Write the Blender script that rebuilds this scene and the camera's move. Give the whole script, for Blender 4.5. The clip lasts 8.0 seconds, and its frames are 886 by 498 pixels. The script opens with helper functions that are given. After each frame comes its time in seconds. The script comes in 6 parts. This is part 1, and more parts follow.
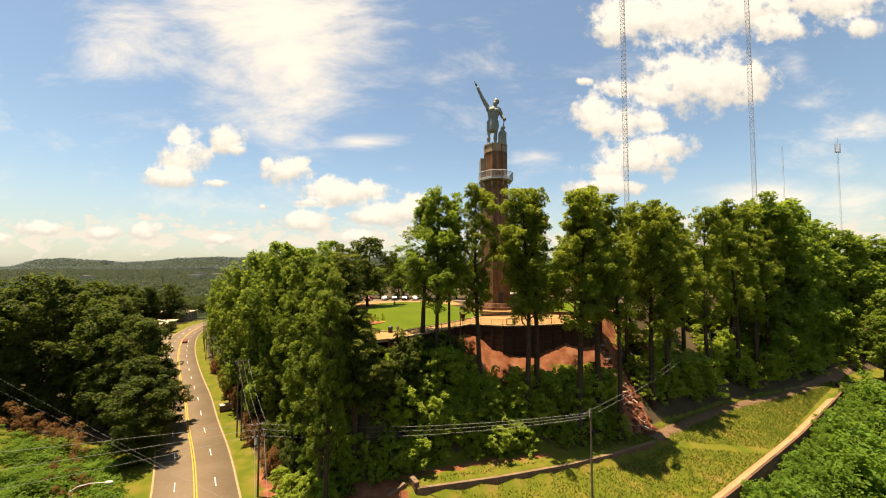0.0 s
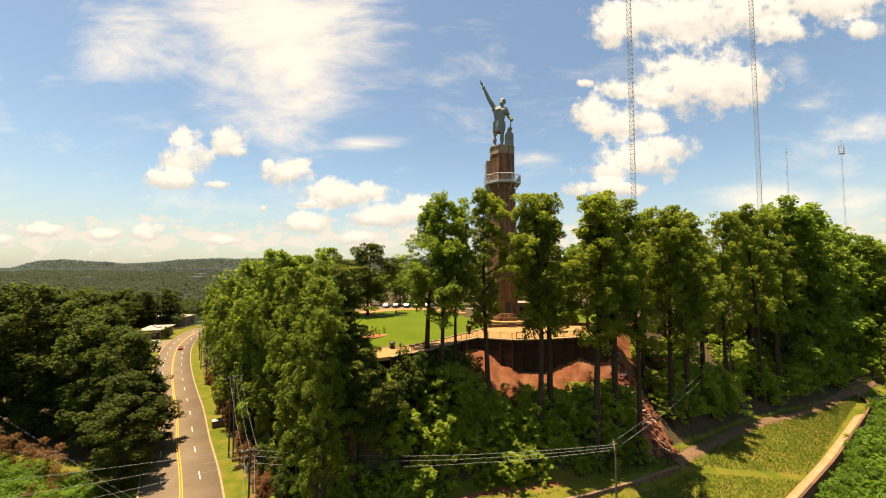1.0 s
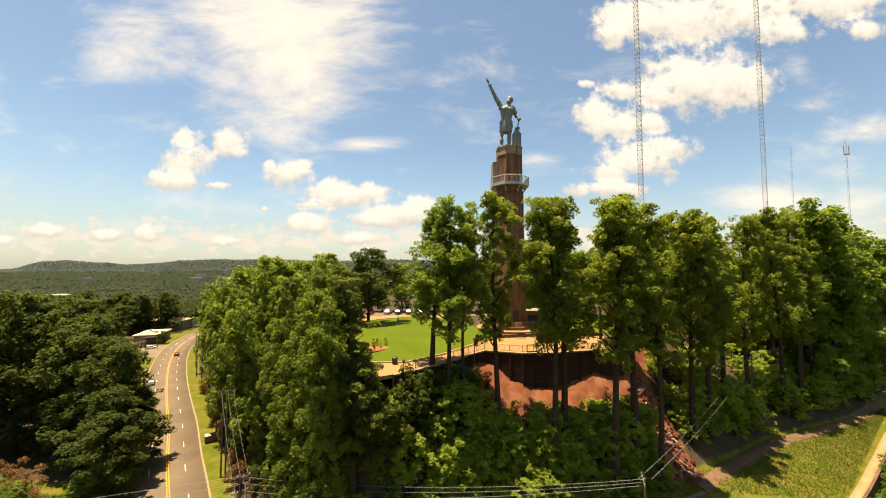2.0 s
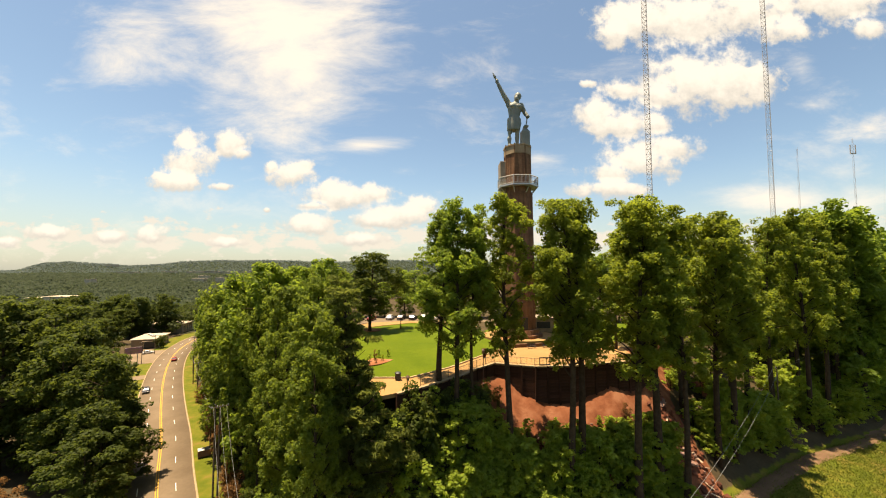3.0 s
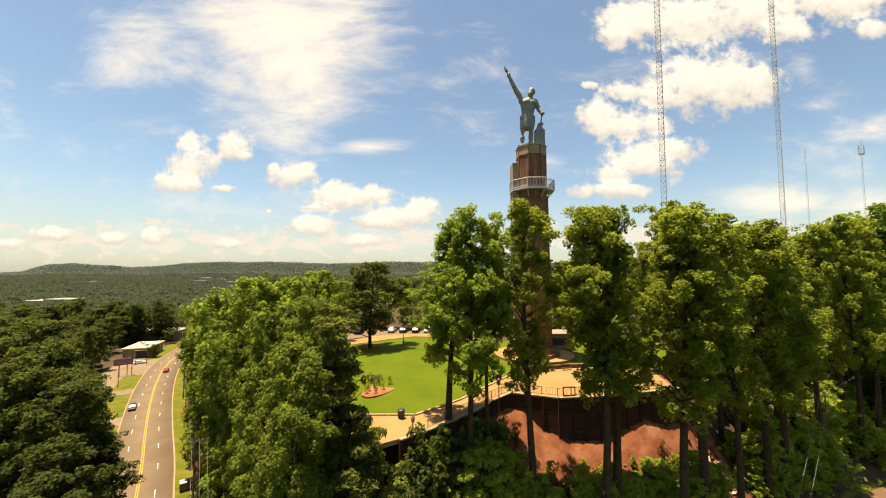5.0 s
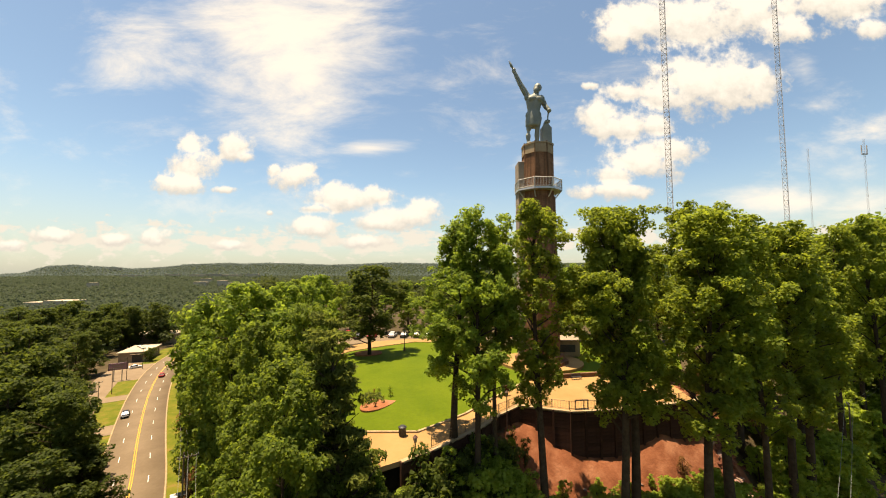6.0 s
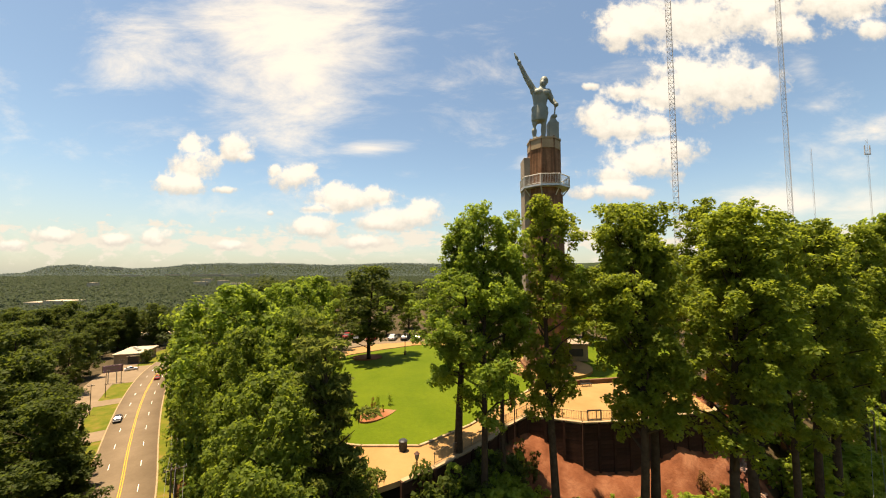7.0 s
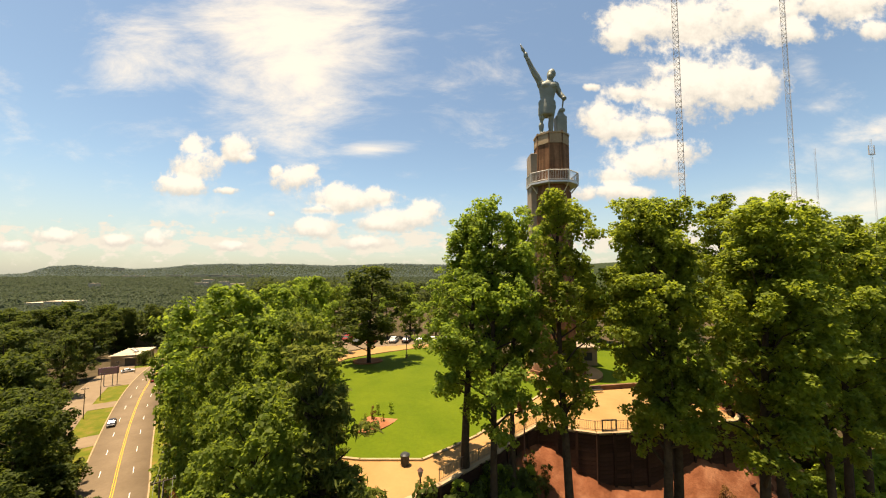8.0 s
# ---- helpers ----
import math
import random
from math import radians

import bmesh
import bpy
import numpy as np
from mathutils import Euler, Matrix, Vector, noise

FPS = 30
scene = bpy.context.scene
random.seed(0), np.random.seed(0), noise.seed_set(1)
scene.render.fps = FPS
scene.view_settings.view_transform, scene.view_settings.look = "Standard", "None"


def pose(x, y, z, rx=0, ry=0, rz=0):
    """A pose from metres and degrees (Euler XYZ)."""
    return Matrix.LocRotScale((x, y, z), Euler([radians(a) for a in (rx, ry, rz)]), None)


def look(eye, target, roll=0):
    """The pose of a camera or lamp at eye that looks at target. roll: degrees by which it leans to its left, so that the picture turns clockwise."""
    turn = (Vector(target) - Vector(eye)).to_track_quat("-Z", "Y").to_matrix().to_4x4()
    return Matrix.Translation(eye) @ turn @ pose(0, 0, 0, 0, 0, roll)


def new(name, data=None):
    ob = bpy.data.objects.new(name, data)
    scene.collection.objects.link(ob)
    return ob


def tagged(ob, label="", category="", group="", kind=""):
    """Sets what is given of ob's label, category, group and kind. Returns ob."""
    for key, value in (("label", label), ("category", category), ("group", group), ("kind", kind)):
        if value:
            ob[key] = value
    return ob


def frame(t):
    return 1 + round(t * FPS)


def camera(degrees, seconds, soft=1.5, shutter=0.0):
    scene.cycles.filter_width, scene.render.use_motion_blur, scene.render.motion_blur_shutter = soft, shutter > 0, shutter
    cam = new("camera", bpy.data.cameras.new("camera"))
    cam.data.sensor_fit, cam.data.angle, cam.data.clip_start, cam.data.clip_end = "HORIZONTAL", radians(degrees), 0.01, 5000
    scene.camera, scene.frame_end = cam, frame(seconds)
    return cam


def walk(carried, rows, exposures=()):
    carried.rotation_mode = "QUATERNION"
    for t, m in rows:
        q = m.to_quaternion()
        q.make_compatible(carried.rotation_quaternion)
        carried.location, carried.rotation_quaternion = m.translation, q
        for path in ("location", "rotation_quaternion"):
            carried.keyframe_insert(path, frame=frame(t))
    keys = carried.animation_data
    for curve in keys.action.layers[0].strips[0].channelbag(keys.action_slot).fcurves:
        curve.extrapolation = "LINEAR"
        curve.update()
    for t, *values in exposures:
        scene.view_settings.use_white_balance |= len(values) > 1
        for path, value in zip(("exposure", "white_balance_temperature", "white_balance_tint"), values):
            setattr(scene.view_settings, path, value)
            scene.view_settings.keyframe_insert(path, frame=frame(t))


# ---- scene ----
cam = camera(102.5, 8.0, soft=1.1)
METRES, EYE, TILT, LEAN, TURN = 30.0, 36.0, 2.7, 0.0, 0.0
ROWS = [
    (0.0, 0.0, 0.0, 0.0, -0.0, 0.0, 0.0),
    (0.5, -0.0147, 0.0759, 0.024, 0.04, 0.11, -0.03),
    (1.0, -0.0292, 0.147, 0.0456, 0.1, 0.23, -0.02),
    (1.5, -0.0437, 0.2158, 0.0667, 0.16, 0.32, -0.03),
    (3.0, -0.0824, 0.4246, 0.1129, 0.55, 0.43, 0.07),
    (3.5, -0.094, 0.4878, 0.132, 0.68, 0.54, 0.09),
    (4.0, -0.1029, 0.5478, 0.1518, 0.73, 0.62, 0.06),
    (4.5, -0.1119, 0.6091, 0.1641, 0.77, 0.6, 0.07),
    (6.0, -0.1371, 0.77, 0.1878, 0.91, 0.81, 0.18),
    (6.5, -0.1433, 0.822, 0.1882, 0.94, 0.77, 0.15),
    (7.0, -0.151, 0.8695, 0.1868, 0.98, 0.86, 0.12),
    (7.5, -0.1585, 0.9156, 0.1838, 1.06, 0.97, 0.15),
    (8.0, -0.1667, 0.9612, 0.1802, 1.14, 0.98, 0.09),
]
walk(cam, [(t, pose(0, 0, EYE, TILT, LEAN, TURN) @ pose(METRES * x, METRES * y, METRES * z, 90 + pitch, roll, yaw)) for t, x, y, z, yaw, pitch, roll in ROWS],
     exposures=[(0.0, 1.36, 7700, 13), (8.0, 1.36, 7700, 13)])

# ---- sky, sun ----
SUN_EL, SUN_AZ = radians(79), radians(-84)          # azimuth from +y, to the right
sun_dir = Vector((math.sin(SUN_AZ) * math.cos(SUN_EL), math.cos(SUN_AZ) * math.cos(SUN_EL), math.sin(SUN_EL)))
sun = new("sun", bpy.data.lights.new("sun", "SUN"))
sun.data.energy, sun.data.angle, sun.data.color = 4.8, radians(0.55), (1.0, 0.88, 0.70)
sun.matrix_world = look((0, 0, 300), Vector((0, 0, 300)) - sun_dir)

SKY_STRENGTH = 0.049


def build_world():
    w = bpy.data.worlds.new("sky")
    scene.world = w
    w.use_nodes = True
    nt = w.node_tree
    N, L = nt.nodes, nt.links
    N.clear()

    def node(kind, **vals):
        n = N.new(kind)
        for k, v in vals.items():
            n.inputs[int(k[1:])].default_value = v
        return n

    def m(op, a, b=None, c=None, clamp=False):
        n = N.new("ShaderNodeMath")
        n.operation, n.use_clamp = op, clamp
        for i, v in enumerate((a, b, c)):
            if v is None:
                continue
            if isinstance(v, (int, float)):
                n.inputs[i].default_value = v
            else:
                L.new(v, n.inputs[i])
        return n.outputs[0]

    def mapped(v, lo, hi, t0=0.0, t1=1.0):
        n = N.new("ShaderNodeMapRange")
        n.interpolation_type = "SMOOTHSTEP"
        L.new(v, n.inputs[0])
        for i, x in enumerate((lo, hi, t0, t1)):
            n.inputs[i + 1].default_value = x
        return n.outputs[0]

    def fbm(vec, scale, detail, rough, dist=0.0):
        n = N.new("ShaderNodeTexNoise")
        L.new(vec, n.inputs["Vector"])
        n.inputs["Scale"].default_value, n.inputs["Detail"].default_value = scale, detail
        n.inputs["Roughness"].default_value, n.inputs["Distortion"].default_value = rough, dist
        return n.outputs[0]

    sky = N.new("ShaderNodeTexSky")
    sky.sky_type, sky.sun_disc = "NISHITA", False
    sky.sun_elevation, sky.sun_rotation = SUN_EL, SUN_AZ
    sky.air_density, sky.dust_density, sky.ozone_density = 1.0, 0.8, 1.0
    tc = N.new("ShaderNodeTexCoord")
    sep = N.new("ShaderNodeSeparateXYZ")
    L.new(tc.outputs["Generated"], sep.inputs[0])
    X, Y, Z = sep.outputs
    yy = m("MAXIMUM", Y, 0.04)
    u, v = m("DIVIDE", X, yy), m("DIVIDE", Z, yy)
    com = N.new("ShaderNodeCombineXYZ")
    L.new(u, com.inputs[0]), L.new(v, com.inputs[1])
    uv = com.outputs[0]
    # cumulus heaps: centre and half axes on the plane one unit ahead
    heaps_right = [
        (0.548, 0.715, 0.121, 0.086), (0.694, 0.721, 0.177, 0.095), (0.873, 0.744, 0.192, 0.077), (1.115, 0.774, 0.19, 0.065), (0.49, 0.681, 0.065, 0.048), (0.981, 0.683, 0.095, 0.042),
        (0.678, 0.535, 0.127, 0.092), (0.798, 0.534, 0.15, 0.092), (0.894, 0.549, 0.071, 0.059), (0.629, 0.494, 0.08, 0.05), (0.501, 0.512, 0.056, 0.034), (0.435, 0.446, 0.064, 0.05), (0.506, 0.412, 0.119, 0.055),
        (0.585, 0.411, 0.064, 0.041), (0.622, 0.341, 0.118, 0.039), (0.542, 0.302, 0.118, 0.052), (0.469, 0.27, 0.087, 0.042), (0.405, 0.53, 0.024, 0.013), (0.468, 0.225, 0.126, 0.026), (1.212, 0.688, 0.063, 0.037),
    ]
    heaps_left = [
        (-0.74, 0.306, 0.07, 0.075), (-0.771, 0.248, 0.086, 0.03), (-0.743, 0.364, 0.053, 0.04), (-0.646, 0.234, 0.041, 0.012), (-0.609, 0.36, 0.055, 0.045), (-0.583, 0.33, 0.033, 0.02), (-0.445, 0.266, 0.075, 0.041), (-0.499, 0.287, 0.025, 0.02),
        (-0.409, 0.295, 0.033, 0.023), (-0.512, 0.167, 0.015, 0.01), (-0.293, 0.204, 0.138, 0.041), (-0.318, 0.221, 0.065, 0.03), (-0.212, 0.212, 0.073, 0.033), (-0.382, 0.177, 0.057, 0.016), (-0.131, 0.15, 0.12, 0.039), (-0.066, 0.171, 0.056, 0.036),
        (-0.203, 0.139, 0.08, 0.023), (-0.389, 0.126, 0.081, 0.036), (-0.846, 0.097, 0.049, 0.026), (-0.961, 0.092, 0.066, 0.02), (-1.145, 0.104, 0.075, 0.021), (-1.268, 0.077, 0.059, 0.02), (-0.235, 0.082, 0.088, 0.019), (-0.623, 0.075, 0.062, 0.016),
    ]
    best = crown = None
    for cx, cy, ax, ay in heaps_right + heaps_left:
        du = m("POWER", m("MULTIPLY_ADD", u, 1 / ax, -cx / ax), 2.0)
        dv = m("MULTIPLY_ADD", v, 1 / ay, -cy / ay)
        e = m("SUBTRACT", 1.0, m("SQRT", m("ADD", du, m("POWER", dv, 2.0))))
        # the same heap raised: what lies inside it is the sunlit crown, the rest the grey base
        f = m("SUBTRACT", 1.0, m("SQRT", m("ADD", du, m("POWER", m("SUBTRACT", dv, 0.55), 2.0))))
        best = e if best is None else m("MAXIMUM", best, e)
        crown = f if crown is None else m("MAXIMUM", crown, f)
    low = m("SUBTRACT", 0.42, m("DIVIDE", m("ABSOLUTE", m("SUBTRACT", v, 0.085)), 0.062))
    lowmap = N.new("ShaderNodeMapping")
    lowmap.inputs["Scale"].default_value = (0.75, 1.5, 1.0)
    L.new(uv, lowmap.inputs["Vector"])
    low = m("ADD", low, m("MULTIPLY_ADD", fbm(lowmap.outputs[0], 17.0, 8.0, 0.6), 5.2, -2.35))
    low = m("MULTIPLY", mapped(low, 0.0, 0.7), 0.85)
    n1 = fbm(uv, 13.0, 9.0, 0.62)
    n2 = fbm(uv, 30.0, 6.0, 0.6)
    dens = m("ADD", best, m("ADD", m("MULTIPLY_ADD", n1, 2.3, -1.08), m("MULTIPLY_ADD", n2, 0.9, -0.45)))
    cumulus = mapped(dens, -0.08, 0.55)
    shade = mapped(m("ADD", crown, m("ADD", m("MULTIPLY_ADD", n1, 1.6, -0.8), m("MULTIPLY_ADD", n2, 1.2, -0.6))), -0.45, 0.7)
    # thin veil with wisps round the sun's side
    mp = N.new("ShaderNodeMapping")
    mp.inputs["Rotation"].default_value[2] = 0.5
    mp.inputs["Scale"].default_value = (1.0, 2.6, 1.0)
    L.new(uv, mp.inputs["Vector"])
    w1 = fbm(mp.outputs[0], 2.6, 10.0, 0.66, 0.35)
    veil = None
    for cx, cy, ax, ay, k in [
            (-0.457, 0.703, 0.353, 0.347, 1.5), (-0.414, 0.557, 0.244, 0.217, 1.1), (-0.84, 0.63, 0.245, 0.109, 0.85), (-0.232, 0.353, 0.129, 0.027, 0.8), (0.267, 0.312, 0.081, 0.024, 0.5), (0.939, 0.193, 0.208, 0.048, 0.9),
            (1.19, 0.397, 0.129, 0.041, 0.6), (1.02, 0.563, 0.049, 0.042, 0.5), (1.04, 0.463, 0.057, 0.025, 0.5), (-0.119, 0.278, 0.048, 0.02, 0.5), (1.146, 0.169, 0.16, 0.056, 0.8),
    ]:
        d = m("ADD", m("POWER", m("MULTIPLY_ADD", u, 1 / ax, -cx / ax), 2.0), m("POWER", m("MULTIPLY_ADD", v, 1 / ay, -cy / ay), 2.0))
        e = m("MULTIPLY", m("SUBTRACT", 1.0, m("SQRT", d)), k)
        veil = e if veil is None else m("MAXIMUM", veil, e)
    cirrus = mapped(m("ADD", veil, m("MULTIPLY_ADD", w1, 3.2, -1.6)), -0.25, 1.25)
    cirrus = m("MULTIPLY", m("MAXIMUM", cirrus, mapped(w1, 0.50, 0.78, 0.0, 0.5)), 0.92)
    haze = mapped(Z, -0.02, 0.25, 0.56, 0.0)

    def mix(f, a, b):
        n = N.new("ShaderNodeMix")
        n.data_type = "RGBA"
        L.new(f, n.inputs[0])
        for i, c in ((6, a), (7, b)):
            if isinstance(c, tuple):
                n.inputs[i].default_value = (*c, 1)
            else:
                L.new(c, n.inputs[i])
        return n.outputs[2]

    tint = N.new("ShaderNodeVectorMath")
    tint.operation = "MULTIPLY"
    L.new(sky.outputs[0], tint.inputs[0])
    tint.inputs[1].default_value = (1.26, 1.42, 1.42)
    col = mix(haze, tint.outputs[0], (4.8, 5.05, 4.8))
    col = mix(cirrus, col, (8.8, 8.5, 7.8))
    col = mix(low, col, (7.2, 7.0, 6.5))
    lit = mix(shade, (5.7, 5.75, 5.6), (8.5, 8.4, 7.9))
    col = mix(cumulus, col, lit)
    bg = N.new("ShaderNodeBackground")
    bg.inputs[1].default_value = SKY_STRENGTH
    out = N.new("ShaderNodeOutputWorld")
    L.new(col, bg.inputs[0]), L.new(bg.outputs[0], out.inputs[0])


build_world()

# ---- materials ----
def material(name, colours, scale=1.0, rough=0.85, bump=0.0, bump_scale=None, metal=0.0, detail=6.0, by_object=0.0, by_island=0.0, fine=0.0, coords="Object"):
    """Noise between the colours, a second fine noise, bump; by_object and by_island vary the brightness."""
    mt = bpy.data.materials.new(name)
    mt.use_nodes = True
    nt = mt.node_tree
    N, L = nt.nodes, nt.links
    bs = N["Principled BSDF"]
    tc = N.new("ShaderNodeTexCoord")
    no = N.new("ShaderNodeTexNoise")
    no.inputs["Scale"].default_value, no.inputs["Detail"].default_value, no.inputs["Roughness"].default_value = scale, detail, 0.6
    L.new(tc.outputs[coords], no.inputs["Vector"])
    ramp = N.new("ShaderNodeValToRGB")
    els = ramp.color_ramp.elements
    while len(els) < len(colours):
        els.new(0.5)
    for i, c in enumerate(colours):
        els[i].position = 0.3 + 0.4 * i / max(1, len(colours) - 1)
        els[i].color = (*c, 1)
    L.new(no.outputs[0], ramp.inputs[0])
    col = ramp.outputs[0]
    factors = []
    if by_object:
        oi = N.new("ShaderNodeObjectInfo")
        factors.append((oi.outputs["Random"], by_object))
    if by_island:
        ge = N.new("ShaderNodeNewGeometry")
        factors.append((ge.outputs["Random Per Island"], by_island))
    if fine:
        f2 = N.new("ShaderNodeTexNoise")
        f2.inputs["Scale"].default_value, f2.inputs["Detail"].default_value = scale * 14, 4
        L.new(tc.outputs[coords], f2.inputs["Vector"])
        factors.append((f2.outputs[0], fine))
    for o, k in factors:
        mr = N.new("ShaderNodeMapRange")
        mr.inputs[3].default_value, mr.inputs[4].default_value = 1 - k, 1 + k
        L.new(o, mr.inputs[0])
        vm = N.new("ShaderNodeVectorMath")
        vm.operation = "SCALE"
        L.new(col, vm.inputs[0]), L.new(mr.outputs[0], vm.inputs["Scale"])
        col = vm.outputs[0]
    L.new(col, bs.inputs["Base Color"])
    bs.inputs["Roughness"].default_value, bs.inputs["Metallic"].default_value = rough, metal
    if rough > 0.8:
        bs.inputs["Specular IOR Level"].default_value = 0.12
    if bump:
        bn = N.new("ShaderNodeTexNoise")
        bn.inputs["Scale"].default_value, bn.inputs["Detail"].default_value = bump_scale or scale * 6, 5
        L.new(tc.outputs[coords], bn.inputs["Vector"])
        bp = N.new("ShaderNodeBump")
        bp.inputs["Strength"].default_value, bp.inputs["Distance"].default_value = 1.0, bump
        L.new(bn.outputs[0], bp.inputs["Height"])
        L.new(bp.outputs[0], bs.inputs["Normal"])
    return mt


def leaf_material(name, a, b, back, gloss=0.62):
    mt = material(name, [a, b], scale=0.35, rough=gloss, by_object=0.16, by_island=0.30)
    nt = mt.node_tree
    N, L = nt.nodes, nt.links
    bs, out = N["Principled BSDF"], N["Material Output"]
    bs.inputs["Specular IOR Level"].default_value = 0.13
    tr = N.new("ShaderNodeBsdfTranslucent")
    tr.inputs[0].default_value = (*back, 1)
    mx = N.new("ShaderNodeMixShader")
    mx.inputs[0].default_value = 0.48
    L.new(bs.outputs[0], mx.inputs[1]), L.new(tr.outputs[0], mx.inputs[2])
    L.new(mx.outputs[0], out.inputs[0])
    return mt


LEAF = leaf_material("leaf_poplar", (0.086, 0.117, 0.016), (0.128, 0.160, 0.023), (0.34, 0.40, 0.037))
LEAF_LIGHT = leaf_material("leaf_light", (0.082, 0.126, 0.017), (0.116, 0.162, 0.024), (0.33, 0.43, 0.045))
LEAF_DARK = leaf_material("leaf_dark", (0.037, 0.054, 0.010), (0.060, 0.080, 0.016), (0.14, 0.175, 0.024))
LEAF_SHRUB = leaf_material("leaf_shrub", (0.135, 0.180, 0.026), (0.190, 0.240, 0.036), (0.50, 0.60, 0.06))
LEAF_VINE = leaf_material("leaf_vine", (0.074, 0.140, 0.016), (0.110, 0.182, 0.022), (0.26, 0.38, 0.04))
LEAF_BANK = leaf_material("leaf_bank", (0.069, 0.101, 0.014), (0.104, 0.139, 0.021), (0.275, 0.345, 0.035))
LEAF_VALLEY = leaf_material("leaf_valley", (0.036, 0.052, 0.013), (0.062, 0.080, 0.020), (0.08, 0.10, 0.02))
# distance haze is painted into the paler, bluer leaf tones of these two
LEAF_RIDGE_HAZED = leaf_material("leaf_ridge_hazed", (0.112, 0.142, 0.132), (0.146, 0.176, 0.166), (0.13, 0.165, 0.145))
LEAF_FAR_HAZED = leaf_material("leaf_far_hazed", (0.048, 0.066, 0.038), (0.070, 0.088, 0.052), (0.075, 0.095, 0.05))
LEAF_DRY = leaf_material("leaf_dry", (0.16, 0.075, 0.028), (0.22, 0.12, 0.04), (0.2, 0.1, 0.03))
NEEDLE = leaf_material("needle_pine", (0.078, 0.100, 0.022), (0.115, 0.138, 0.030), (0.20, 0.23, 0.04))
BARK = material("bark", [(0.030, 0.020, 0.012), (0.066, 0.046, 0.029)], 2.5, 0.95, 0.03, 14, by_object=0.15)
GRASS = material("lawn_grass", [(0.056, 0.088, 0.002), (0.082, 0.112, 0.004)], 0.16, 0.9, 0.05, 5, fine=0.18)
GRASS_ROUGH = material("rough_grass", [(0.085, 0.140, 0.018), (0.150, 0.180, 0.028), (0.22, 0.17, 0.055)], 0.11, 0.95, 0.12, 2.2, fine=0.3)
ASPHALT = material("asphalt", [(0.128, 0.094, 0.060), (0.172, 0.128, 0.084)], 0.12, 0.9, 0.006, 30, fine=0.12)
CONCRETE = material("concrete_plaza", [(0.255, 0.146, 0.056), (0.315, 0.186, 0.076)], 0.25, 0.85, 0.004, 20, fine=0.06)
KERB = material("concrete_kerb", [(0.25, 0.18, 0.10), (0.34, 0.25, 0.15)], 0.8, 0.9, 0.004, 20, fine=0.1)
YELLOW = material("yellow_road_paint", [(0.55, 0.27, 0.015), (0.68, 0.35, 0.025)], 1.5, 0.7, fine=0.12)
WHITE = material("white_road_paint", [(0.55, 0.53, 0.48), (0.72, 0.70, 0.65)], 1.5, 0.7, fine=0.12)
CLAY = material("red_clay", [(0.17, 0.060, 0.026), (0.24, 0.096, 0.044), (0.29, 0.13, 0.07)], 0.35, 0.95, 0.10, 2.5, fine=0.25)
TIMBER = material("dark_timber", [(0.034, 0.016, 0.010), (0.060, 0.028, 0.017)], 1.2, 0.9, 0.02, 10, by_object=0.25, fine=0.2)
POLEWOOD = material("weathered_pole_wood", [(0.085, 0.062, 0.042), (0.15, 0.115, 0.08)], 1.2, 0.9, 0.01, 20)
STEEL = material("galvanised_steel", [(0.38, 0.39, 0.38), (0.52, 0.52, 0.50)], 2.0, 0.5, metal=0.6)
CABLE = material("cable", [(0.14, 0.14, 0.135), (0.20, 0.20, 0.19)], 2.0, 0.6)
BRONZE = material("cast_iron_statue", [(0.125, 0.140, 0.115), (0.205, 0.220, 0.180)], 0.6, 0.55, 0.03, 3, metal=0.0, fine=0.2)
RAILWHITE = material("painted_rail", [(0.42, 0.39, 0.33), (0.54, 0.51, 0.45)], 2, 0.6, fine=0.1)
BLACK = material("black_plastic", [(0.015, 0.015, 0.015), (0.03, 0.03, 0.03)], 3, 0.5)
WALLSTONE = material("wall_stone", [(0.095, 0.050, 0.030), (0.165, 0.092, 0.056)], 1.0, 0.9, 0.02, 8, by_object=0.25, fine=0.2)


